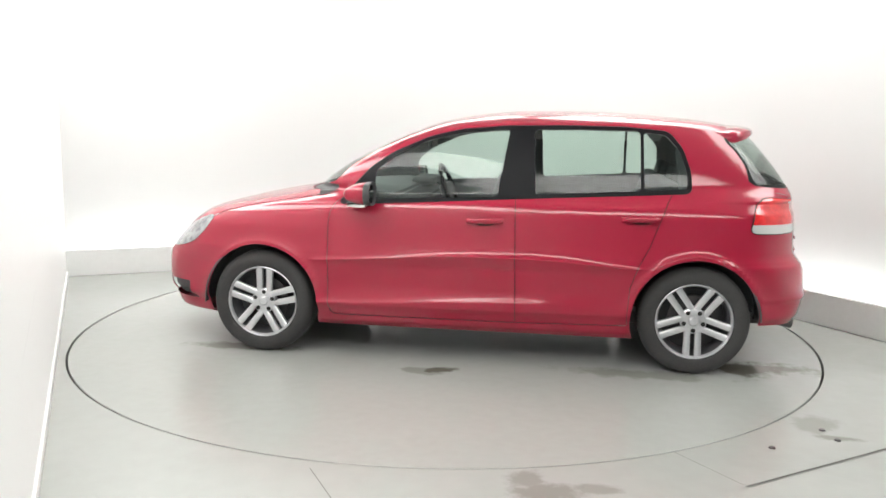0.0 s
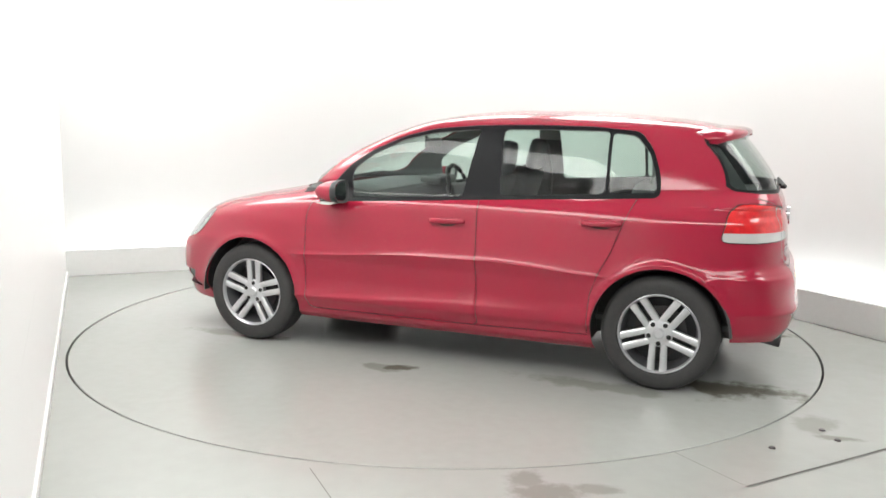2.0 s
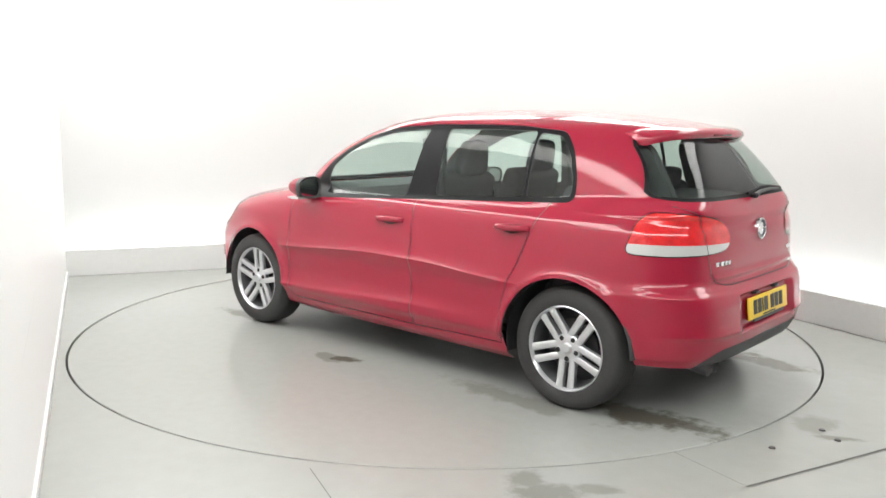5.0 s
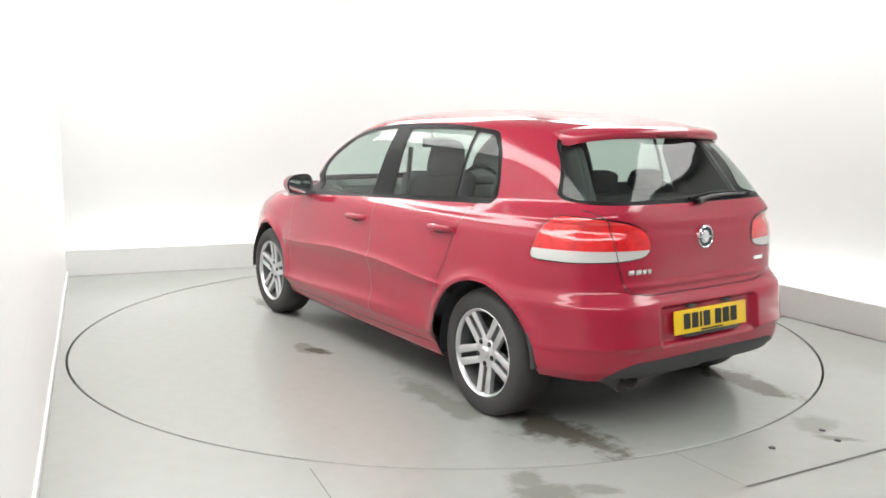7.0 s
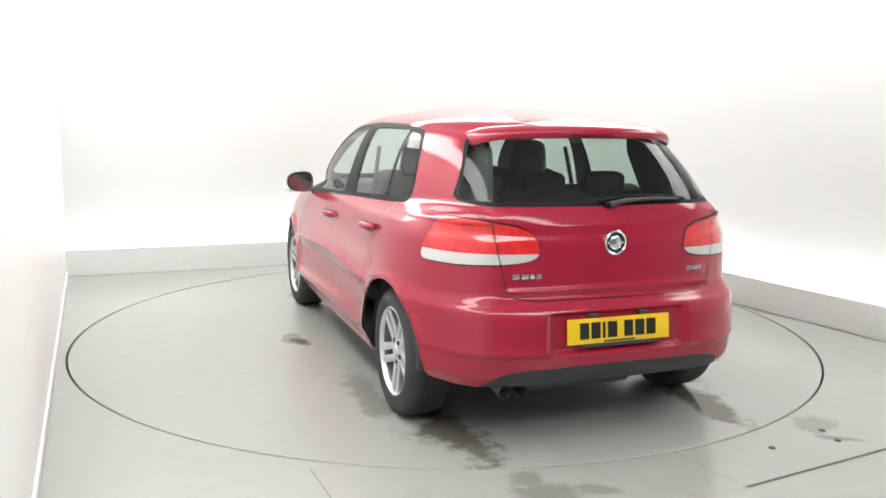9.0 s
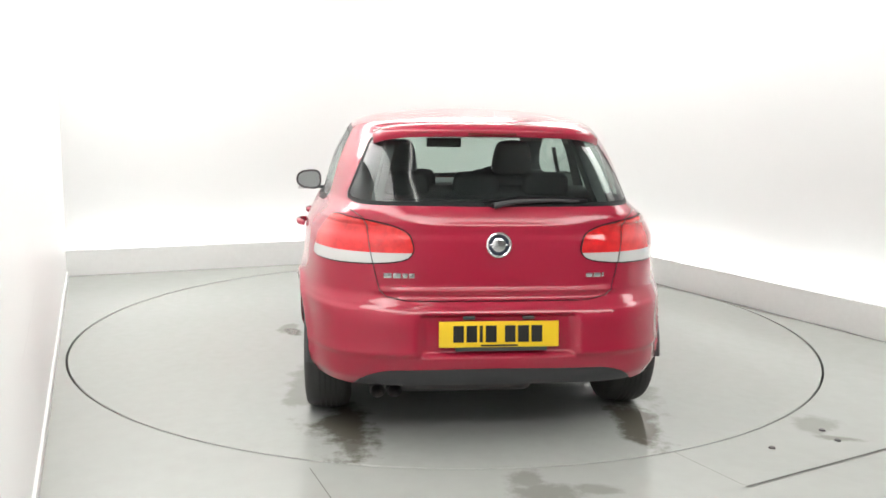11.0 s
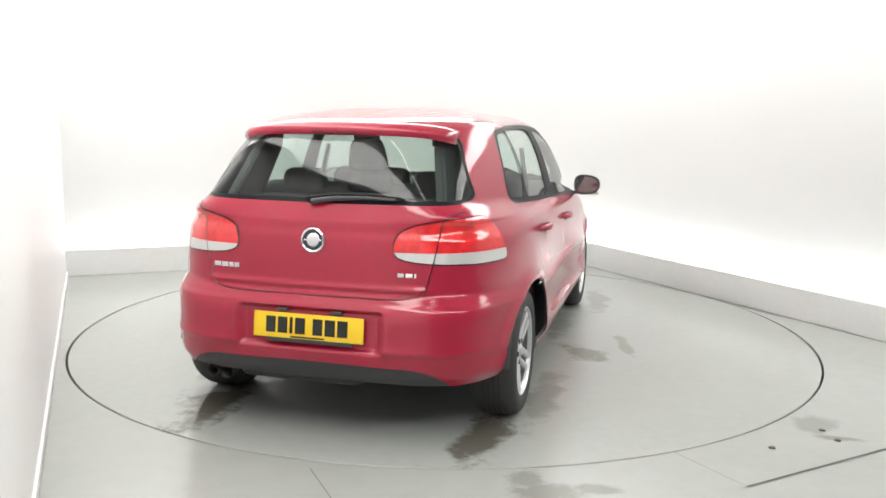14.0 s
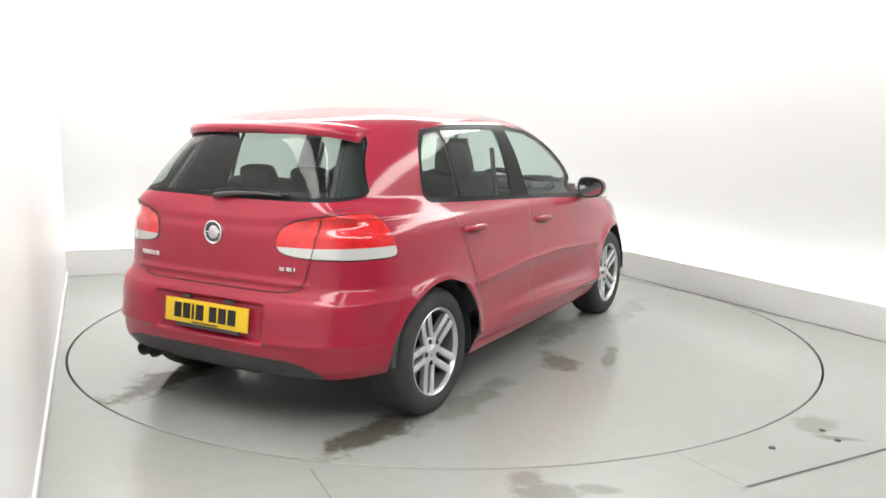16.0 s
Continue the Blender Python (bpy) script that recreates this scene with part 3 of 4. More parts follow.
FRONT_DOOR = polygon([(0.84, 0.262), (0.858, 0.33), (0.857, 0.86), (0.825, 0.945), (0.70, 1.0), (-0.249, 1.03), (-0.268, 0.262)], 1)
REAR_DOOR = np.array([(-0.268, 0.262), (-0.249, 1.03), (-1.16, 1.08), (-1.105, 0.975), (-1.06, 0.86), (-1.015, 0.735), (-0.955, 0.62), (-0.915, 0.50),
                      (-0.905, 0.36), (-0.905, 0.275)])
doors_f, doors_r = side_view(FRONT_DOOR), side_view(REAR_DOOR)
skin.seam(doors_f, 0.0045, ["body"])
skin.seam(doors_r, 0.0045, ["body"])
skin.mark("front_door", doors_f, ["body"])
skin.mark("rear_door", doors_r, ["body"])

TAIL_LAMP = polygon([(0.405, 0.870), (0.43, 0.840), (0.50, 0.827), (0.62, 0.820), (0.90, 0.816), (1.13, 0.820), (1.165, 0.834), (1.152, 0.870), (1.12, 0.93),
                     (1.08, 0.975), (1.02, 1.010), (0.95, 1.020), (0.80, 1.015), (0.66, 1.006), (0.55, 0.990), (0.47, 0.966), (0.428, 0.935), (0.410, 0.900)], 2)
lamp = rear_wrap(TAIL_LAMP)
TAILGATE = polygon([(-0.2, 0.662), (0.40, 0.664), (0.505, 0.685), (0.532, 0.78), (0.556, 0.90), (0.566, 1.005), (0.662, 1.056), (0.668, 1.085), (0.558, 1.346), (0.515, 1.382), (-0.2, 1.387)], 1)
gate = rear_view(TAILGATE)
skin.band("lamp_edge", lamp, 0.006, ["body"])
skin.mark("lamp", lamp, ["body"])
skin.band("lamp_edge", gate, 0.005, ["lamp"])
skin.mark("lamp_on_gate", lambda x, y, z: np.maximum(gate(x, y, z), lamp(x, y, z)), ["lamp"])
band = lambda x, y, z: np.maximum(z - (0.868 + 0.01 * (x + 1.9)), lamp(x, y, z))
skin.mark("lamp_clear", band, ["lamp"])
skin.mark("lamp_clear_on_gate", band, ["lamp_on_gate"])
skin.seam(lambda x, y, z: np.where(z < 1.045, gate(x, y, z), 1.0), 0.005, ["body"])
skin.mark("tailgate", gate, ["body"])
REAR_GLASS_OUTLINE = polygon([(-0.2, 1.062), (0.615, 1.068), (0.660, 1.085), (0.550, 1.338), (0.510, 1.372), (-0.2, 1.377)], 1)
skin.mark("back_window_trim", rear_view(REAR_GLASS_OUTLINE), ["tailgate"])
REAR_PANE = polygon([(-0.2, 1.085), (0.608, 1.086), (0.650, 1.093), (0.543, 1.334), (0.503, 1.364), (-0.2, 1.366)], 1)
skin.mark("back_window", rear_view(REAR_PANE), ["back_window_trim"])
DIFFUSER = polygon([(-0.2, 0.05), (0.70, 0.05), (0.66, 0.25), (0.585, 0.335), (0.49, 0.368), (-0.2, 0.376)], 1)
skin.mark("diffuser", rear_view(DIFFUSER, -1.4), ["body"])
skin.mark("rear_bumper", lambda x, y, z: np.maximum(z - 0.688 - 0.05 * (x + 1.9), x + 1.50), ["body"])

WINDSCREEN = polygon([(-0.2, 1.02), (0.60, 1.03), (0.655, 1.06), (0.55, 1.33), (0.50, 1.372), (-0.2, 1.382)], 1)
skin.mark("windscreen", front_view(WINDSCREEN), ["body"])
skin.mark("cowl", lambda x, y, z: np.maximum(np.maximum(0.992 - z, z - 1.03), np.maximum(0.3 - x, y - 0.66)), ["body"])
HEADLIGHT = polygon([(0.62, 0.60), (0.90, 0.62), (1.06, 0.655), (1.15, 0.75), (1.165, 0.815), (1.09, 0.825), (0.92, 0.775), (0.72, 0.70)], 2)
skin.mark("headlight", front_wrap(HEADLIGHT), ["body"])
hood = lambda x, y, z: np.maximum(np.maximum(y - 0.70, 0.74 - z), np.maximum(0.9 - x, z - 0.992))
skin.seam(hood, 0.006, ["body"])
skin.mark("bonnet", hood, ["body"])
skin.mark("grille", lambda x, y, z: np.maximum(np.maximum(np.abs(z - 0.350) - 0.055, np.maximum(y - 0.745, 1.5 - x)), -np.abs(y - 0.50) + 0.02), ["body"])
skin.mark("front_bumper", lambda x, y, z: np.maximum(z - 0.62, 1.55 - x), ["body"])
skin.mark("roof_panel", lambda x, y, z: np.maximum(1.392 - z, y - 0.535), ["body"])


car = new("car")
tagged(car, "red five-door hatchback car parked on the turntable", "car")


def panel(name, region, mat, lift=0.0, side=None, label="", parent=None):
    got = skin.take(region, lift, (1, -1) if side is None else (side,))
    if got is None:
        return None
    v, f, n = got
    return mesh_object(name, v, f, mat, parent or car, label, normals=n)


panel("body_side_frame", "body", PAINT, 0, 1)
panel("body_side_frame", "body", PAINT, 0, -1)
tagged(panel("shut_line", "gap", GAP, -0.006, None, "dark narrow gaps between panels"), kind="stuff")
panel("roof", "roof_panel", PAINT)
panel("bonnet", "bonnet", PAINT)
panel("front_bumper", "front_bumper", PAINT)
panel("front_intake", "grille", BLACK_PLASTIC, -0.03, None, "black air intake in the front bumper")
rear_bumper = panel("rear_bumper", "rear_bumper", PAINT)
panel("diffuser", "diffuser", BLACK_PLASTIC, -0.006, None, "black textured lower bumper", rear_bumper)
tailgate = panel("tailgate", "tailgate", PAINT)
panel("window_frame", "back_window_trim", BLACK_TRIM, -0.002, None, "black border of the rear window", tailgate)
panel("rear_window", "back_window", REAR_GLASS, -0.003, None, "clear rear window", tailgate)
panel("windscreen", "windscreen", SCREEN_GLASS, -0.003, None, "clear windscreen")
panel("cowl", "cowl", BLACK_PLASTIC, -0.004, None, "black scuttle panel")
for s in (1, -1):
    fd = panel("front_door", "front_door", PAINT, 0, s)
    rd = panel("rear_door", "rear_door", PAINT, 0, s)
    panel("window_trim", "window_trim", BLACK_TRIM, -0.003, s, "black window surround")
    panel("window", "front_window", WINDOW, -0.008, s, "pale green tinted glass", fd)
    panel("window", "rear_window", WINDOW, -0.008, s, "pale green tinted glass", rd)
    panel("quarter_window", "quarter_window", WINDOW, -0.008, s, "pale green tinted glass", rd)
    tl = panel("tail_lamp", "lamp", LAMP_RED, 0.004, s, "red and clear tail lamp")
    panel("clear_band", "lamp_clear", LAMP_CLEAR, 0.004, s, "clear lower band", tl)
    tg = panel("tail_lamp", "lamp_on_gate", LAMP_RED, 0.004, s, "red and clear tail lamp on the tailgate")
    panel("clear_band", "lamp_clear_on_gate", LAMP_CLEAR, 0.004, s, "clear lower band", tg)
    panel("lamp_joint", "lamp_edge", BLACK_TRIM, -0.006, s, "", tl)
    panel("headlight", "headlight", HEADLAMP, 0.003, s, "clear headlight")


def inner_lining():
    """Inner layer of the cabin, a few centimetres inside the skin."""
    glass = ["front_window", "rear_window", "quarter_window", "back_window", "windscreen", "arch"]
    for name, low, high, mat in (("cabin_lining", 0.30, 1.30, LINING), ("headlining", 1.30, 2.0, HEADLINING)):
        keep = ~np.isin(skin.lab, [skin.names.index(g) for g in glass])
        zc = skin.v[skin.f].mean(1)
        keep &= (zc[:, 2] > low) & (zc[:, 2] <= high) & (zc[:, 0] < 1.02 if high < 2 else zc[:, 0] < 5)
        f = skin.f[keep]
        used, inv = np.unique(f, return_inverse=True)
        n = skin.n[used]
        v = skin.v[used] - n * 0.011
        v[:, 1] = np.maximum(v[:, 1], 0)
        m = v.copy()
        m[:, 1] *= -1
        inv = inv.reshape(-1, 3)
        mesh_object(name, np.concatenate([v, m]), np.concatenate([inv, inv[:, ::-1] + len(v)]), mat, car)


inner_lining()


# ---- wheels ----
def wheel(x, side, turn, inset):
    pair_turn = radians(turn)
    bm = lathe([(0.216, -0.010), (0.2195, -0.002), (0.214, 0.002), (0.207, -0.006), (0.203, -0.020)], 72)
    hub = lathe([(0.0, -0.016), (0.028, -0.016), (0.032, -0.021), (0.060, -0.023), (0.070, -0.025), (0.076, -0.032), (0.076, -0.06), (0.0, -0.06)], 40)
    spokes = []
    for k in range(5):
        for off in (-1, 1):
            a = pair_turn + 2 * math.pi * k / 5
            b = bmesh.new()
            rows = []
            for r, w, y in ((0.045, 0.0165, -0.0255), (0.10, 0.0180, -0.021), (0.16, 0.0185, -0.014), (0.209, 0.0205, -0.009)):
                c = off * (0.0305 + 0.02 * max(0, r - 0.10))
                rows.append([b.verts.new((r, y - dy, c + s * w * kk)) for s, dy, kk in ((-1, 0.030, 1), (-1, 0.005, 1), (-0.6, 0.0, 1), (0.6, 0.0, 1), (1, 0.005, 1), (1, 0.030, 1))])
            for p, q in zip(rows, rows[1:]):
                for j in range(6):
                    b.faces.new((p[j], p[(j + 1) % 6], q[(j + 1) % 6], q[j]))
            b.faces.new(rows[0])
            b.faces.new(rows[-1][::-1])
            bmesh.ops.rotate(b, verts=b.verts, cent=(0, 0, 0), matrix=Matrix.Rotation(a, 3, "Y"))
            spokes.append(b)
    wh = part("wheel", bm, ALLOY, car, "silver alloy wheel with five twin spokes", angle=35)
    part("hub", hub, ALLOY, wh)
    for b in spokes:
        part("spoke", b, ALLOY, wh, angle=35)
    part("barrel", lathe([(0.203, -0.020), (0.196, -0.05), (0.188, -0.11), (0.186, -0.185)], 72), BARREL, wh, "dark inside of the rim")
    tyre = lathe([(0.214, -0.014), (0.219, 0.000), (0.232, 0.006), (0.262, 0.009), (0.286, 0.004), (0.300, -0.006), (0.309, -0.022), (0.3145, -0.038), (0.316, -0.07),
                  (0.316, -0.135), (0.3145, -0.168), (0.309, -0.184), (0.298, -0.20), (0.262, -0.212), (0.232, -0.208), (0.214, -0.19)], 96)
    part("tyre", tyre, RUBBER, wh, "black rubber tyre", angle=60)
    grooves = [lathe([(0.3168, y - 0.004), (0.3168, y + 0.004)], 64) for y in (-0.065, -0.09, -0.115, -0.14)]
    part("tread_groove", merge(*grooves), INK, wh)
    disc = lathe([(0.05, -0.085), (0.140, -0.085), (0.140, -0.105), (0.05, -0.105)], 48)
    part("brake_disc", disc, DARK_METAL, wh, "dark worn brake disc")
    back = lathe([(0.0, -0.13), (0.186, -0.13)], 48)
    part("brake_shield", back, BLACK_PLASTIC, wh)
    cap = lathe([(0.0, -0.010), (0.022, -0.011), (0.026, -0.015), (0.026, -0.02)], 32)
    part("centre_cap", cap, ALLOY, wh, "round silver centre cap")
    for k in range(5):
        b = lathe([(0.0, -0.0195), (0.0110, -0.0195), (0.0130, -0.022), (0.0130, -0.05)], 12)
        a = pair_turn + 2 * math.pi * k / 5
        bmesh.ops.translate(b, verts=b.verts, vec=(0.056 * math.cos(a), 0.001, -0.056 * math.sin(a)))
        part("wheel_bolt", b, INK, wh, "dark wheel bolt")
    wh.matrix_local = pose(x, side * inset, 0.3125, 0, 0, 0 if side > 0 else 180)
    return wh


wheel(1.283, 1, -93, 0.850)
wheel(-1.286, 1, 90, 0.848)
wheel(1.283, -1, 70, 0.850)
wheel(-1.286, -1, 77, 0.848)

for s in (1, -1):
    for wx, wz in WHEELS:
        bm = bmesh.new()
        rows = []
        for k in range(25):
            a = radians((-3 if wx > 0 else -12) + (195 if wx > 0 else 190) * k / 24)
            r = 0.363
            rows.append([bm.verts.new((wx + rr * math.cos(a), s * yy, wz + rr * math.sin(a)))
                         for rr, yy in ((r, 0.845), (r + 0.012, 0.835), (r + 0.015, 0.60), (0.06, 0.56))])
        for p, q in zip(rows, rows[1:]):
            for j in range(3):
                bm.faces.new((p[j], p[j + 1], q[j + 1], q[j]))
        part("wheel_arch_liner", bm, BLACK_PLASTIC, car, "black plastic arch liner")


# ---- outer details of the car ----
def plan_x(y, z, rear=True):
    """Where the skin lies at the rear, at that height and distance from the middle."""
    lv = np.array(LEVELS)
    xr, b, n = (float(np.interp(z, lv[:-1, 0], lv[:-1, i])) for i in (2, 3, 5))
    return X_MID - (X_MID - xr) * max(0.0, 1 - (abs(y) / b) ** n) ** (1 / n)


def spoiler():
    bm = bmesh.new()
    rows = []
    for k in range(25):
        u = -1 + 2 * k / 24
        y = 0.53 * u
        bow, drop = 0.085 * u * u + 0.07 * u ** 8, 0.014 * u * u + 0.026 * u ** 8
        rows.append([bm.verts.new((x + bow, y, z - drop)) for x, z in
                     ((-1.40, 1.404), (-1.46, 1.418), (-1.53, 1.423), (-1.60, 1.420), (-1.645, 1.412), (-1.668, 1.398), (-1.672, 1.380), (-1.660, 1.362), (-1.50, 1.366))])
    for p, q in zip(rows, rows[1:]):
        for j in range(8):
            bm.faces.new((p[j], p[j + 1], q[j + 1], q[j]))
    bm.faces.new(rows[0])
    bm.faces.new(rows[-1])
    return part("roof_spoiler", bm, PAINT, car, "red roof spoiler over the rear window", angle=55)


sp = spoiler()
part("brake_light", box((0.012, 0.22, 0.012), (-1.664, 0, 1.374), 0.003), material("dark_red_lens", (0.12, 0.01, 0.012), 0.2), sp, "narrow dark red high brake light")


def tube_along(points, radius, steps=10):
    bm = bmesh.new()
    rings = []
    pts_ = [Vector(p) for p in points]
    for i, p in enumerate(pts_):
        t = (pts_[min(i + 1, len(pts_) - 1)] - pts_[max(i - 1, 0)]).normalized()
        a = t.orthogonal().normalized()
        b = t.cross(a)
        r = radius[i] if isinstance(radius, (list, tuple)) else radius
        rings.append([bm.verts.new(p + (a * math.cos(2 * math.pi * k / steps) + b * math.sin(2 * math.pi * k / steps)) * r) for k in range(steps)])
    for p, q in zip(rings, rings[1:]):
        for k in range(steps):
            bm.faces.new((p[k], p[(k + 1) % steps], q[(k + 1) % steps], q[k]))
    bm.faces.new(rings[0])
    bm.faces.new(rings[-1][::-1])
    return bm


def door_handle(x0, x1, z0, z1, side):
    """Bow handle over a shallow cup whose shade is put into its dark colour."""
    y = 0.888
    xc, zc = (x0 + x1) / 2, (z0 + z1) / 2
    bm = bmesh.new()
    rows = []
    for k in range(13):
        u = k / 12
        x = x0 + (x1 - x0) * u
        out = 0.012 + 0.030 * math.sin(math.pi * u) ** 0.55
        z = z0 + (z1 - z0) * u + 0.003 * math.sin(math.pi * u)
        h = 0.0125 + 0.004 * math.sin(math.pi * u)
        rows.append([bm.verts.new((x, side * (y - 0.01 + out + dy), z + dz)) for dy, dz in ((-0.016, h), (-0.004, h), (0.003, h * 0.5), (0.003, -h * 0.5), (-0.004, -h), (-0.016, -h))])
    for p, q in zip(rows, rows[1:]):
        for j in range(6):
            bm.faces.new((p[j], p[(j + 1) % 6], q[(j + 1) % 6], q[j]))
    bm.faces.new(rows[0])
    bm.faces.new(rows[-1])
    h = part("door_handle", bm, PAINT, car, "red bow door handle", angle=60)
    bm = bmesh.new()
    ring = [bm.verts.new((xc + 0.062 * math.cos(a), side * (y - 0.0035), zc - 0.006 + 0.024 * math.sin(a))) for a in np.linspace(0, 2 * math.pi, 24, endpoint=False)]
    mid_v = bm.verts.new((xc, side * (y - 0.012), zc - 0.006))
    for k in range(24):
        bm.faces.new((ring[k], ring[(k + 1) % 24], mid_v))
    part("handle_cup", bm, GAP, h, "cup behind the handle, its shade put into the dark colour")
    return h


for s in (1, -1):
    door_handle(0.03, -0.185, 0.856, 0.862, s)
    door_handle(-0.855, -1.065, 0.893, 0.897, s)


def door_mirror(side):
    def shell(cut0, cut1, grow):
        bm = bmesh.new()
        rows = []
        for k in range(9):
            u = cut0 + (cut1 - cut0) * k / 8
            x = 0.575 + 0.165 * u
            s = math.sqrt(max(0.0, 1 - u ** 2.2)) * 0.97 + 0.03
            ring = []
            for j in range(20):
                a = 2 * math.pi * j / 20
                cy, sz = math.cos(a), math.sin(a)
                yy = 0.935 + math.copysign(abs(cy) ** 0.7, cy) * 0.088 * s * grow + 0.02 * (1 - s)
                zz = 1.000 + math.copysign(abs(sz) ** 0.75, sz) * 0.068 * s * grow * (1 - 0.18 * cy)
                ring.append(bm.verts.new((x, side * yy, zz)))
            rows.append(ring)
        for p, q in zip(rows, rows[1:]):
            for j in range(20):
                bm.faces.new((p[j], p[(j + 1) % 20], q[(j + 1) % 20], q[j]))
        if cut1 == 1:
            bm.faces.new(rows[-1])
        return bm
    m = part("door_mirror", shell(0.22, 1, 1.0), PAINT, car, "red door mirror cap with a black housing", angle=70)
    part("mirror_housing", shell(0, 0.22, 1.0), BLACK_PLASTIC, m, "black mirror housing", angle=70)
    bm = bmesh.new()
    ring, ring2 = [], []
    for j in range(20):
        a = 2 * math.pi * j / 20
        cy, sz = math.cos(a), math.sin(a)
        yy = 0.935 + math.copysign(abs(cy) ** 0.7, cy) * 0.088
        zz = 1.000 + math.copysign(abs(sz) ** 0.75, sz) * 0.068 * (1 - 0.18 * cy)
        ring.append(bm.verts.new((0.572, side * yy, zz)))
        ring2.append(bm.verts.new((0.582, side * (0.935 + (yy - 0.935) * 0.86), 1.000 + (zz - 1.000) * 0.80)))
    for j in range(20):
        bm.faces.new((ring[j], ring[(j + 1) % 20], ring2[(j + 1) % 20], ring2[j]))
    part("mirror_surround", bm, BLACK_PLASTIC, m, "black mirror surround")
    bm = bmesh.new()
    bm.faces.new([bm.verts.new((0.5815, side * (0.935 + math.copysign(abs(math.cos(a)) ** 0.7, math.cos(a)) * 0.0757),
                                1.000 + math.copysign(abs(math.sin(a)) ** 0.75, math.sin(a)) * 0.0544 * (1 - 0.18 * math.cos(a)))) for a in np.linspace(0, 2 * math.pi, 20, endpoint=False)])
    part("mirror_glass", bm, material("mirror", (0.42, 0.44, 0.44), 0.05, 1.0), m, "mirror glass")
    bm = prism([(0.58, 0.935), (0.72, 0.93), (0.73, 0.945), (0.60, 0.952)], 0.79, 0.93, lambda a, b, d: (a, side * d, b))
    part("mirror_foot", bm, BLACK_PLASTIC, m, "black mirror foot")
    bm = prism([(0.60, 0.930), (0.655, 0.928), (0.712, 0.936), (0.66, 0.946), (0.60, 0.944)], 0.88, 1.012, lambda a, b, d: (a, side * d, b))
    part("indicator", bm, LAMP_CLEAR, m, "clear indicator strip under the mirror")
    return m


door_mirror(1)
door_mirror(-1)

# rear plate: dark bars in place of its characters
plate_turn = Matrix.Rotation(radians(6.5), 4, "Y")
plate = part("number_plate", box((0.008, 0.522, 0.112), (0, 0, 0), 0.003), YELLOW, car, "yellow rear number plate with black bars")
plate.matrix_local = Matrix.Translation((-1.965, 0.0, 0.527)) @ plate_turn
yy = 0.200
for w, gap in ((0.046, 0.011), (0.046, 0.011), (0.014, 0.012), (0.048, 0.036), (0.046, 0.011), (0.048, 0.011), (0.048, 0.0)):
    part("plate_bar", box((0.002, w, 0.072), (-0.005, yy - w / 2, 0.002), 0.0008), INK, plate, smooth=False)
    yy -= w + gap
part("plate_bar", box((0.002, 0.16, 0.007), (-0.005, 0.0, -0.048)), INK, plate, smooth=False)
part("plate_holder", box((0.012, 0.40, 0.022), (0.003, -0.01, -0.062), 0.003), BLACK_PLASTIC, plate, "black plate holder")
for s in (1, -1):
    part("plate_lamp", box((0.03, 0.05, 0.012), (0.012, 0.13 * s, 0.070), 0.003), BLACK_PLASTIC, plate)

# round badge, drawn as plain rings and bars
badge = part("badge", lathe([(0.0, 0.004), (0.046, 0.006), (0.046, 0.014), (0.050, 0.017), (0.055, 0.014), (0.056, 0.0)], 48), CHROME, tailgate, "round chrome badge")
badge.matrix_local = Matrix.Translation((plan_x(0, 0.905) + 0.001, 0.0, 0.905)) @ Matrix.Rotation(radians(90), 4, "Z") @ Matrix.Rotation(radians(3), 4, "X")
part("badge_ground", lathe([(0.0, 0.0075), (0.0455, 0.0075)], 40), material("badge_dark", (0.03, 0.04, 0.06), 0.3), badge, "dark ground of the badge")
part("badge_disc", lathe([(0.0, 0.014), (0.026, 0.013), (0.031, 0.010), (0.031, 0.006)], 32), CHROME, badge, "plain chrome disc")
part("badge_bar", box((0.084, 0.006, 0.010), (0, 0.010, 0.0), 0.0015, 1), CHROME, badge)


def script_bars(y0, z, widths, height):
    """Chrome model script, drawn as plain bars."""
    y = y0
    for w in widths:
        xx = plan_x(y - w / 2, z)
        part("script_bar", box((0.006, w, height), (xx - 0.003, y - w / 2, z), 0.002), CHROME, tailgate, "small chrome bar")
        y -= w + 0.006


script_bars(0.495, 0.772, (0.034, 0.034, 0.022, 0.024), 0.022)
script_bars(-0.39, 0.772, (0.030, 0.032, 0.010), 0.019)

# rear wiper
wip = [(plan_x(0, 1.075) - 0.032, 0.02, 1.072), (plan_x(0, 1.095) - 0.028, -0.08, 1.088), (plan_x(0.2, 1.095) - 0.022, -0.22, 1.094), (plan_x(0.33, 1.09) - 0.016, -0.36, 1.090)]
wiper = part("rear_wiper", tube_along(wip, [0.014, 0.011, 0.008, 0.006]), BLACK_PLASTIC, tailgate, "black rear wiper arm")
blade = [(plan_x(abs(y), z) - 0.012, y, z) for y, z in ((0.06, 1.085), (-0.10, 1.104), (-0.25, 1.104), (-0.40, 1.092))]
part("wiper_blade", tube_along(blade, 0.008, 6), BLACK_TRIM, wiper, "rubber wiper blade")
part("washer_jet", box((0.03, 0.02, 0.02), (plan_x(0, 1.07) - 0.02, 0.02, 1.070), 0.006), BLACK_TRIM, wiper)

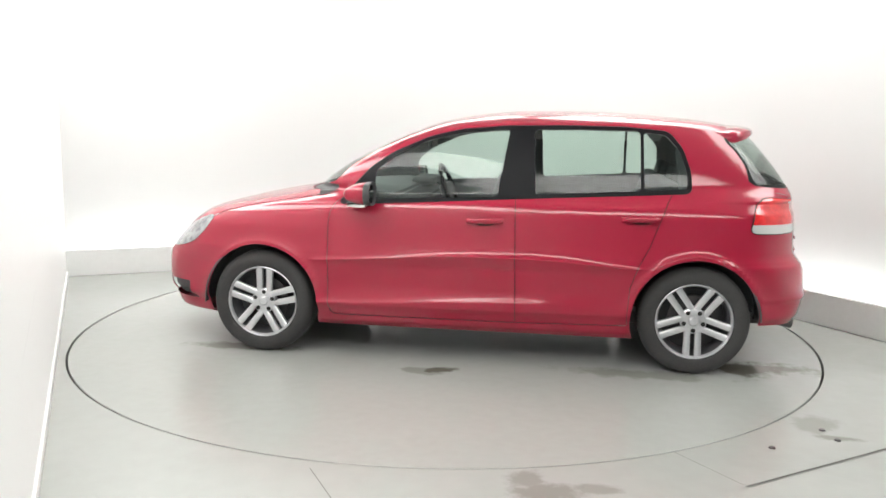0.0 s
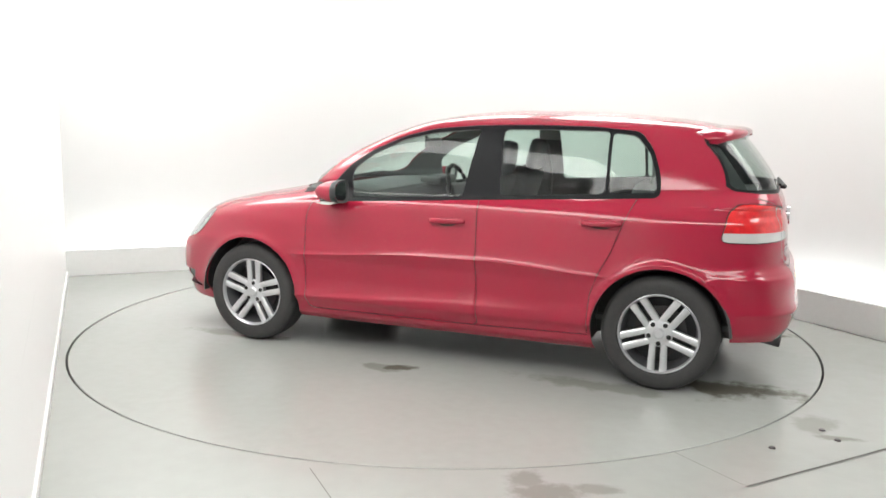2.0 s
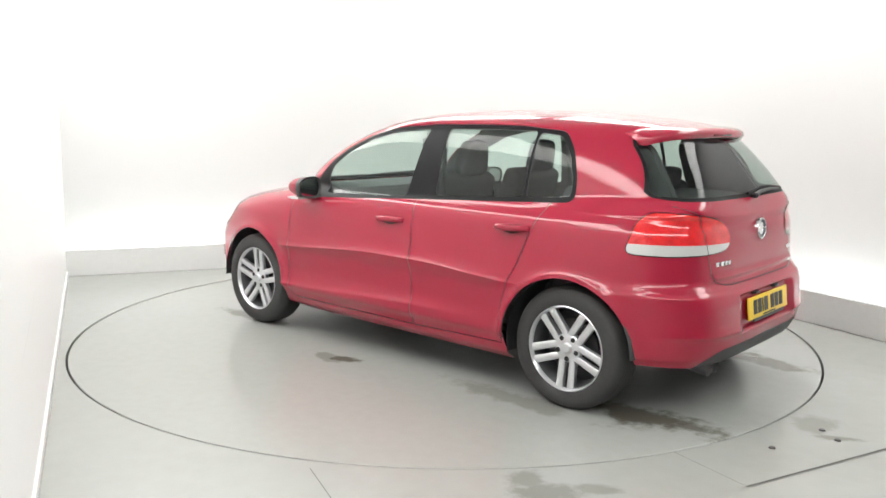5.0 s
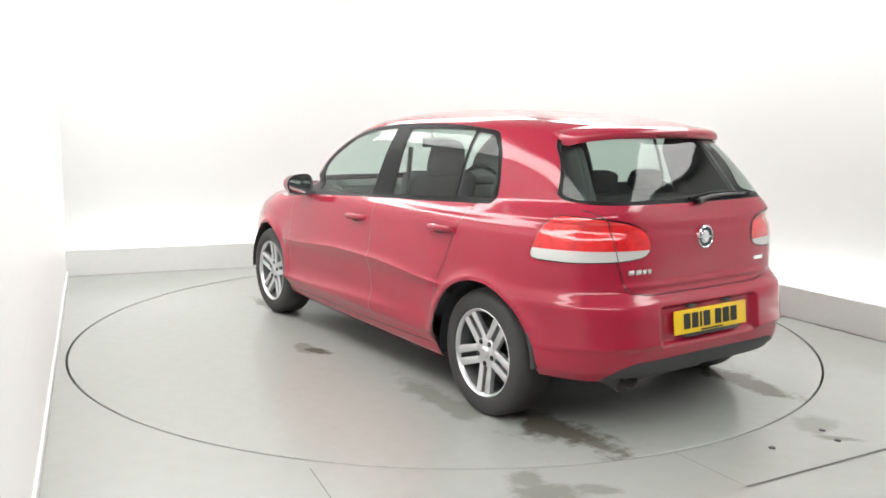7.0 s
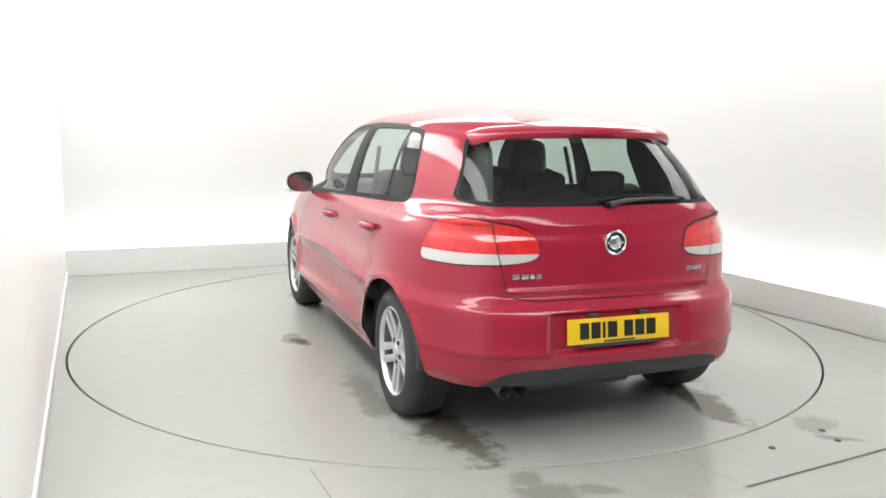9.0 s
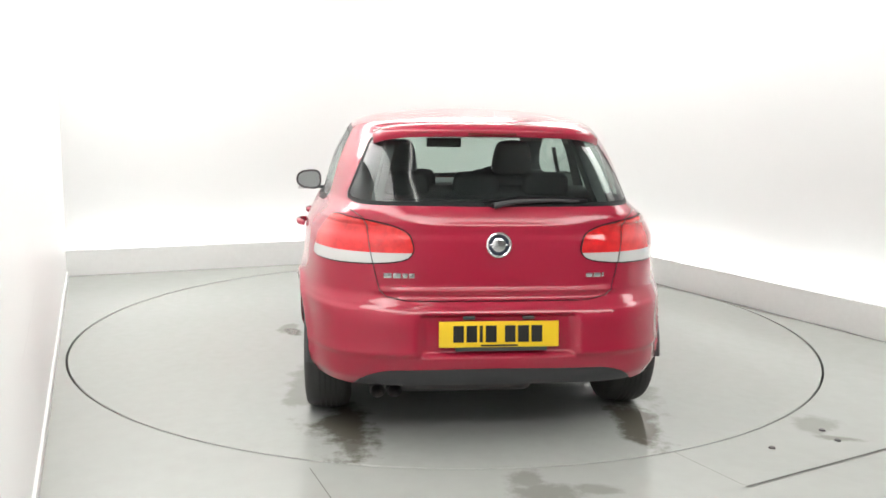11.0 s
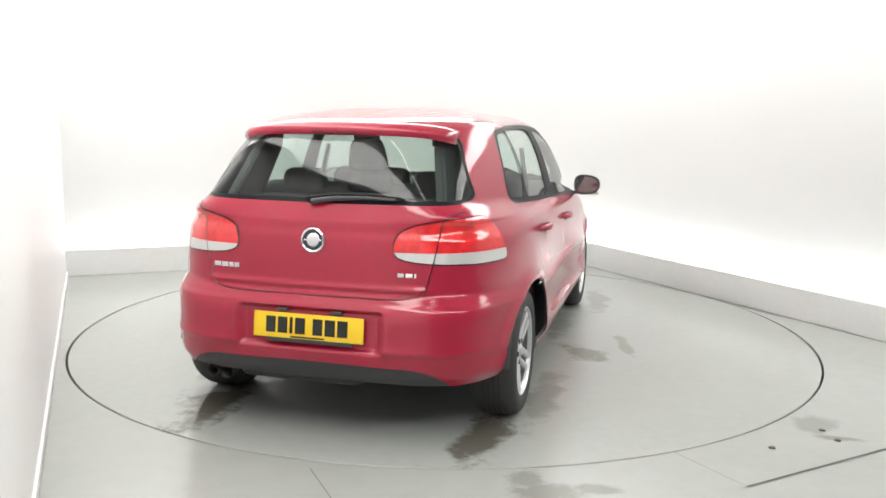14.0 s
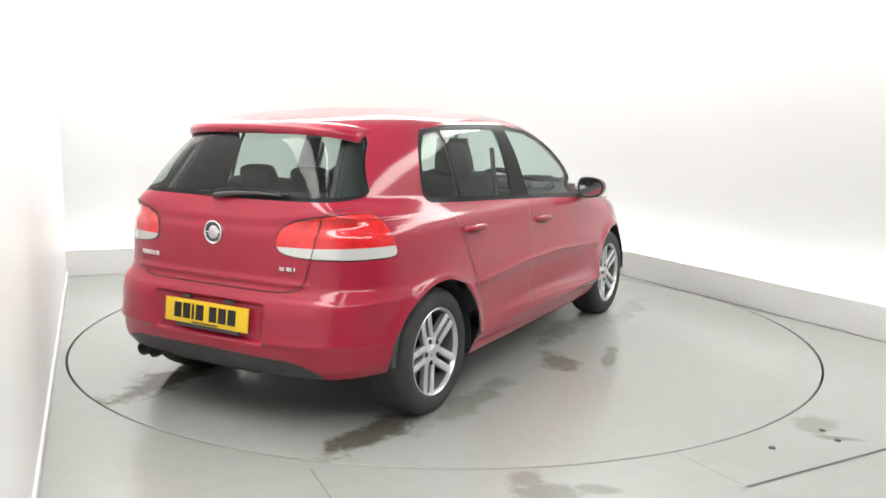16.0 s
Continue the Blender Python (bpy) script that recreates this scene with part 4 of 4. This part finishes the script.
# exhaust tail pipes, tow cover, sill strip, underside
pipe = bmesh.new()
for yc in (0.445, 0.52):
    b = lathe([(0.032, 0.0), (0.034, 0.006), (0.034, 0.22), (0.028, 0.22), (0.028, 0.01), (0.032, 0.0)], 20)
    bmesh.ops.rotate(b, verts=b.verts, cent=(0, 0, 0), matrix=Matrix.Rotation(radians(-90), 3, "Z") @ Matrix.Rotation(radians(10), 3, "X"))
    bmesh.ops.translate(b, verts=b.verts, vec=(-1.90, yc, 0.262))
    me_tmp = bpy.data.meshes.new("tmp")
    b.to_mesh(me_tmp)
    b.free()
    pipe.from_mesh(me_tmp)
    bpy.data.meshes.remove(me_tmp)
part("exhaust_pipe", pipe, DARK_METAL, car, "dull steel twin tail pipe")
part("silencer", box((0.42, 0.62, 0.15), (-1.60, 0.12, 0.29), 0.05, 3), DARK_METAL, car, "dark steel silencer box")
part("underbody", box((3.3, 1.05, 0.04), (0.05, 0, 0.235), 0.01), BLACK_PLASTIC, car, "black underside")
part("underbody", box((1.75, 1.60, 0.03), (0.0, 0, 0.215), 0.01), BLACK_PLASTIC, car, "black underside")
part("rear_axle", tube_along([(-1.285, -0.70, 0.30), (-1.22, -0.3, 0.28), (-1.22, 0.3, 0.28), (-1.285, 0.70, 0.30)], 0.045), DARK_METAL, car, "dark rear axle beam")
part("front_axle", tube_along([(1.285, -0.70, 0.30), (1.285, 0.70, 0.30)], 0.035), DARK_METAL, car, "dark drive shafts")

for s in (1, -1):
    w = tube_along([(0.93, 0.56, 1.02), (1.02, 0.30, 1.015), (1.05, 0.0, 1.01)] if s > 0 else [(1.06, -0.05, 1.01), (1.03, -0.25, 1.02), (0.97, -0.50, 1.03)], 0.010, 6)
    part("front_wiper", w, BLACK_PLASTIC, car, "black windscreen wiper")


# ---- cabin ----
def cushion(size, at, bevel, mat, name, parent, label="", tilt=0.0):
    return part(name, box(size, at, bevel, 4, Matrix.Rotation(radians(tilt), 4, "Y")), mat, parent, label, angle=80)


def head_cushion(at, half, taper, tilt, parent, label):
    """Rounded headrest, narrower at its top."""
    bm = bmesh.new()
    rows = []
    for i in range(13):
        p = -math.pi / 2 + math.pi * i / 12
        cp, sp_ = math.cos(p), math.sin(p)
        zz, ww = math.copysign(abs(sp_) ** 0.45, sp_), max(cp, 0.0) ** 0.45
        ring = []
        for j in range(24):
            a = 2 * math.pi * j / 24
            cx, cy = math.cos(a), math.sin(a)
            v = Vector((half[0] * ww * math.copysign(abs(cx) ** 0.6, cx), half[1] * ww * math.copysign(abs(cy) ** 0.45, cy) * (1 - taper * (zz + 1) / 2), half[2] * zz))
            ring.append(bm.verts.new(Matrix.Rotation(radians(tilt), 3, "Y") @ v + Vector(at)))
        rows.append(ring)
    for p, q in zip(rows, rows[1:]):
        for j in range(24):
            bm.faces.new((p[j], p[(j + 1) % 24], q[(j + 1) % 24], q[j]))
    bmesh.ops.remove_doubles(bm, verts=bm.verts, dist=0.0005)
    return part("headrest", bm, FABRIC, parent, label, angle=80)


for s in (1, -1):
    st = cushion((0.50, 0.50, 0.17), (0.20, 0.36 * s, 0.50), 0.07, FABRIC, "front_seat", car, "dark fabric front seat")
    cushion((0.15, 0.50, 0.60), (-0.12, 0.36 * s, 0.83), 0.065, FABRIC, "seat_back", st, "dark fabric backrest", -17)
    head_cushion((-0.265, 0.36 * s, 1.205), (0.045, 0.138, 0.105), 0.26, -10, st, "dark rounded headrest")
    cushion((0.13, 0.30, 0.40), (-0.135, 0.36 * s, 0.88), 0.06, GREY_FABRIC, "seat_panel", st, "grey seat panel", -17)
    for k in (-1, 1):
        part("headrest_post", tube_along([(-0.235, 0.36 * s + 0.05 * k, 1.06), (-0.258, 0.36 * s + 0.05 * k, 1.14)], 0.006, 8), CHROME, st)
bench = cushion((0.48, 1.22, 0.17), (-0.72, 0, 0.54), 0.06, FABRIC, "rear_bench", car, "dark fabric rear bench")
cushion((0.14, 1.24, 0.58), (-1.06, 0, 0.82), 0.06, FABRIC, "bench_back", bench, "dark fabric bench backrest", -20)
for yc in (0.36, 0.0, -0.36):
    head_cushion((-1.19, yc, 1.115), (0.042, 0.125, 0.058), 0.1, -14, bench, "dark low headrest")
for s in (1, -1):
    bm = bmesh.new()
    ins, out = [], []
    for x, z in ((-1.19, 1.03), (-1.165, 1.28), (-1.22, 1.370), (-1.46, 1.345), (-1.52, 1.30), (-1.70, 1.05)):
        y = 0.605 - 0.42 * (z - 1.03) - 0.10 * smooth01(1.2, 1.75, -x)
        ins.append(bm.verts.new((x, s * y, z)))
        out.append(bm.verts.new((x, s * (y + 0.05), z)))
    bm.faces.new(ins)
    bm.faces.new(out[::-1])
    for i in range(6):
        j = (i + 1) % 6
        bm.faces.new((ins[i], ins[j], out[j], out[i]))
    bmesh.ops.bevel(bm, geom=list(bm.edges), offset=0.012, segments=2, affect="EDGES")
    part("pillar_trim", bm, LINING, car, "grey inner trim of the rear pillar")
part("parcel_shelf", box((0.52, 1.16, 0.025), (-1.46, 0, 1.025), 0.01), LINING, car, "dark parcel shelf")
dash = prism([(0.42, 0.72), (0.40, 0.90), (0.48, 0.985), (0.66, 1.005), (0.98, 0.99), (1.02, 0.70)], -0.70, 0.70, lambda a, b, d: (a, d, b))
bmesh.ops.bevel(dash, geom=list(dash.edges), offset=0.02, segments=2, affect="EDGES")
dash = part("dashboard", dash, LINING, car, "dark grey dashboard")
part("instrument_hood", box((0.16, 0.34, 0.06), (0.47, -0.36, 1.0), 0.028, 3), LINING, dash)
ringv = [(0.30 + 0.065 * math.sin(a), -0.36 + 0.185 * math.cos(a), 0.93 + 0.172 * math.sin(a)) for a in np.linspace(0, 2 * math.pi, 33)]
sw = part("steering_wheel", tube_along(ringv, 0.017, 8), BLACK_TRIM, car, "black steering wheel")
part("wheel_hub", box((0.06, 0.34, 0.11), (0.315, -0.36, 0.925), 0.03, 3, Matrix.Rotation(radians(20), 4, "Y")), BLACK_PLASTIC, sw)
part("rear_view_mirror", merge(box((0.03, 0.24, 0.065), (0.37, 0.0, 1.275), 0.014, 3), tube_along([(0.39, 0, 1.28), (0.44, 0, 1.335)], 0.010, 8)), BLACK_PLASTIC, car, "black interior mirror")
part("centre_console", box((0.75, 0.24, 0.30), (0.15, 0, 0.48), 0.04, 3), LINING, car, "dark centre console")
for s in (1, -1):
    part("seat_belt", tube_along([(-0.27, 0.62 * s, 1.27), (-0.30, 0.66 * s, 1.05), (-0.27, 0.68 * s, 0.62)], 0.014, 6), FABRIC, car, "dark seat belt")
part("cabin_floor", box((2.6, 1.3, 0.03), (-0.35, 0, 0.33), 0.008), LINING, car, "dark cabin carpet")

wall_seam(*WALL_SEAM)


# ---- what turns ----
TURNS = [(0.0, 171.94), (0.5, 168.72), (1.0, 165.48), (1.5, 162.23), (2.0, 158.95), (2.5, 155.63), (3.0, 152.28), (3.5, 148.89), (4.0, 145.47),
         (6.5, 128.29), (7.0, 124.80), (7.5, 121.33), (8.0, 117.81), (8.5, 114.29), (9.0, 110.70), (11.5, 92.82), (12.0, 89.19), (12.5, 85.60),
         (13.0, 81.98), (13.5, 78.40), (14.0, 74.81), (14.5, 71.24), (15.0, 67.68), (15.5, 64.16), (16.0, 60.62)]


def motions():
    rows_table, rows_car = [], []
    for t, a in TURNS:
        c, s = math.cos(radians(a)), math.sin(radians(a))
        rows_table.append((t, pose(0, 0, 0, 0, 0, a)))
        rows_car.append((t, pose(-0.2722 * c - 0.0153 * s, -0.2722 * s + 0.0153 * c, 0, 0, 0, a)))
    walk(turntable, rows_table)
    walk(car, rows_car)


motions()
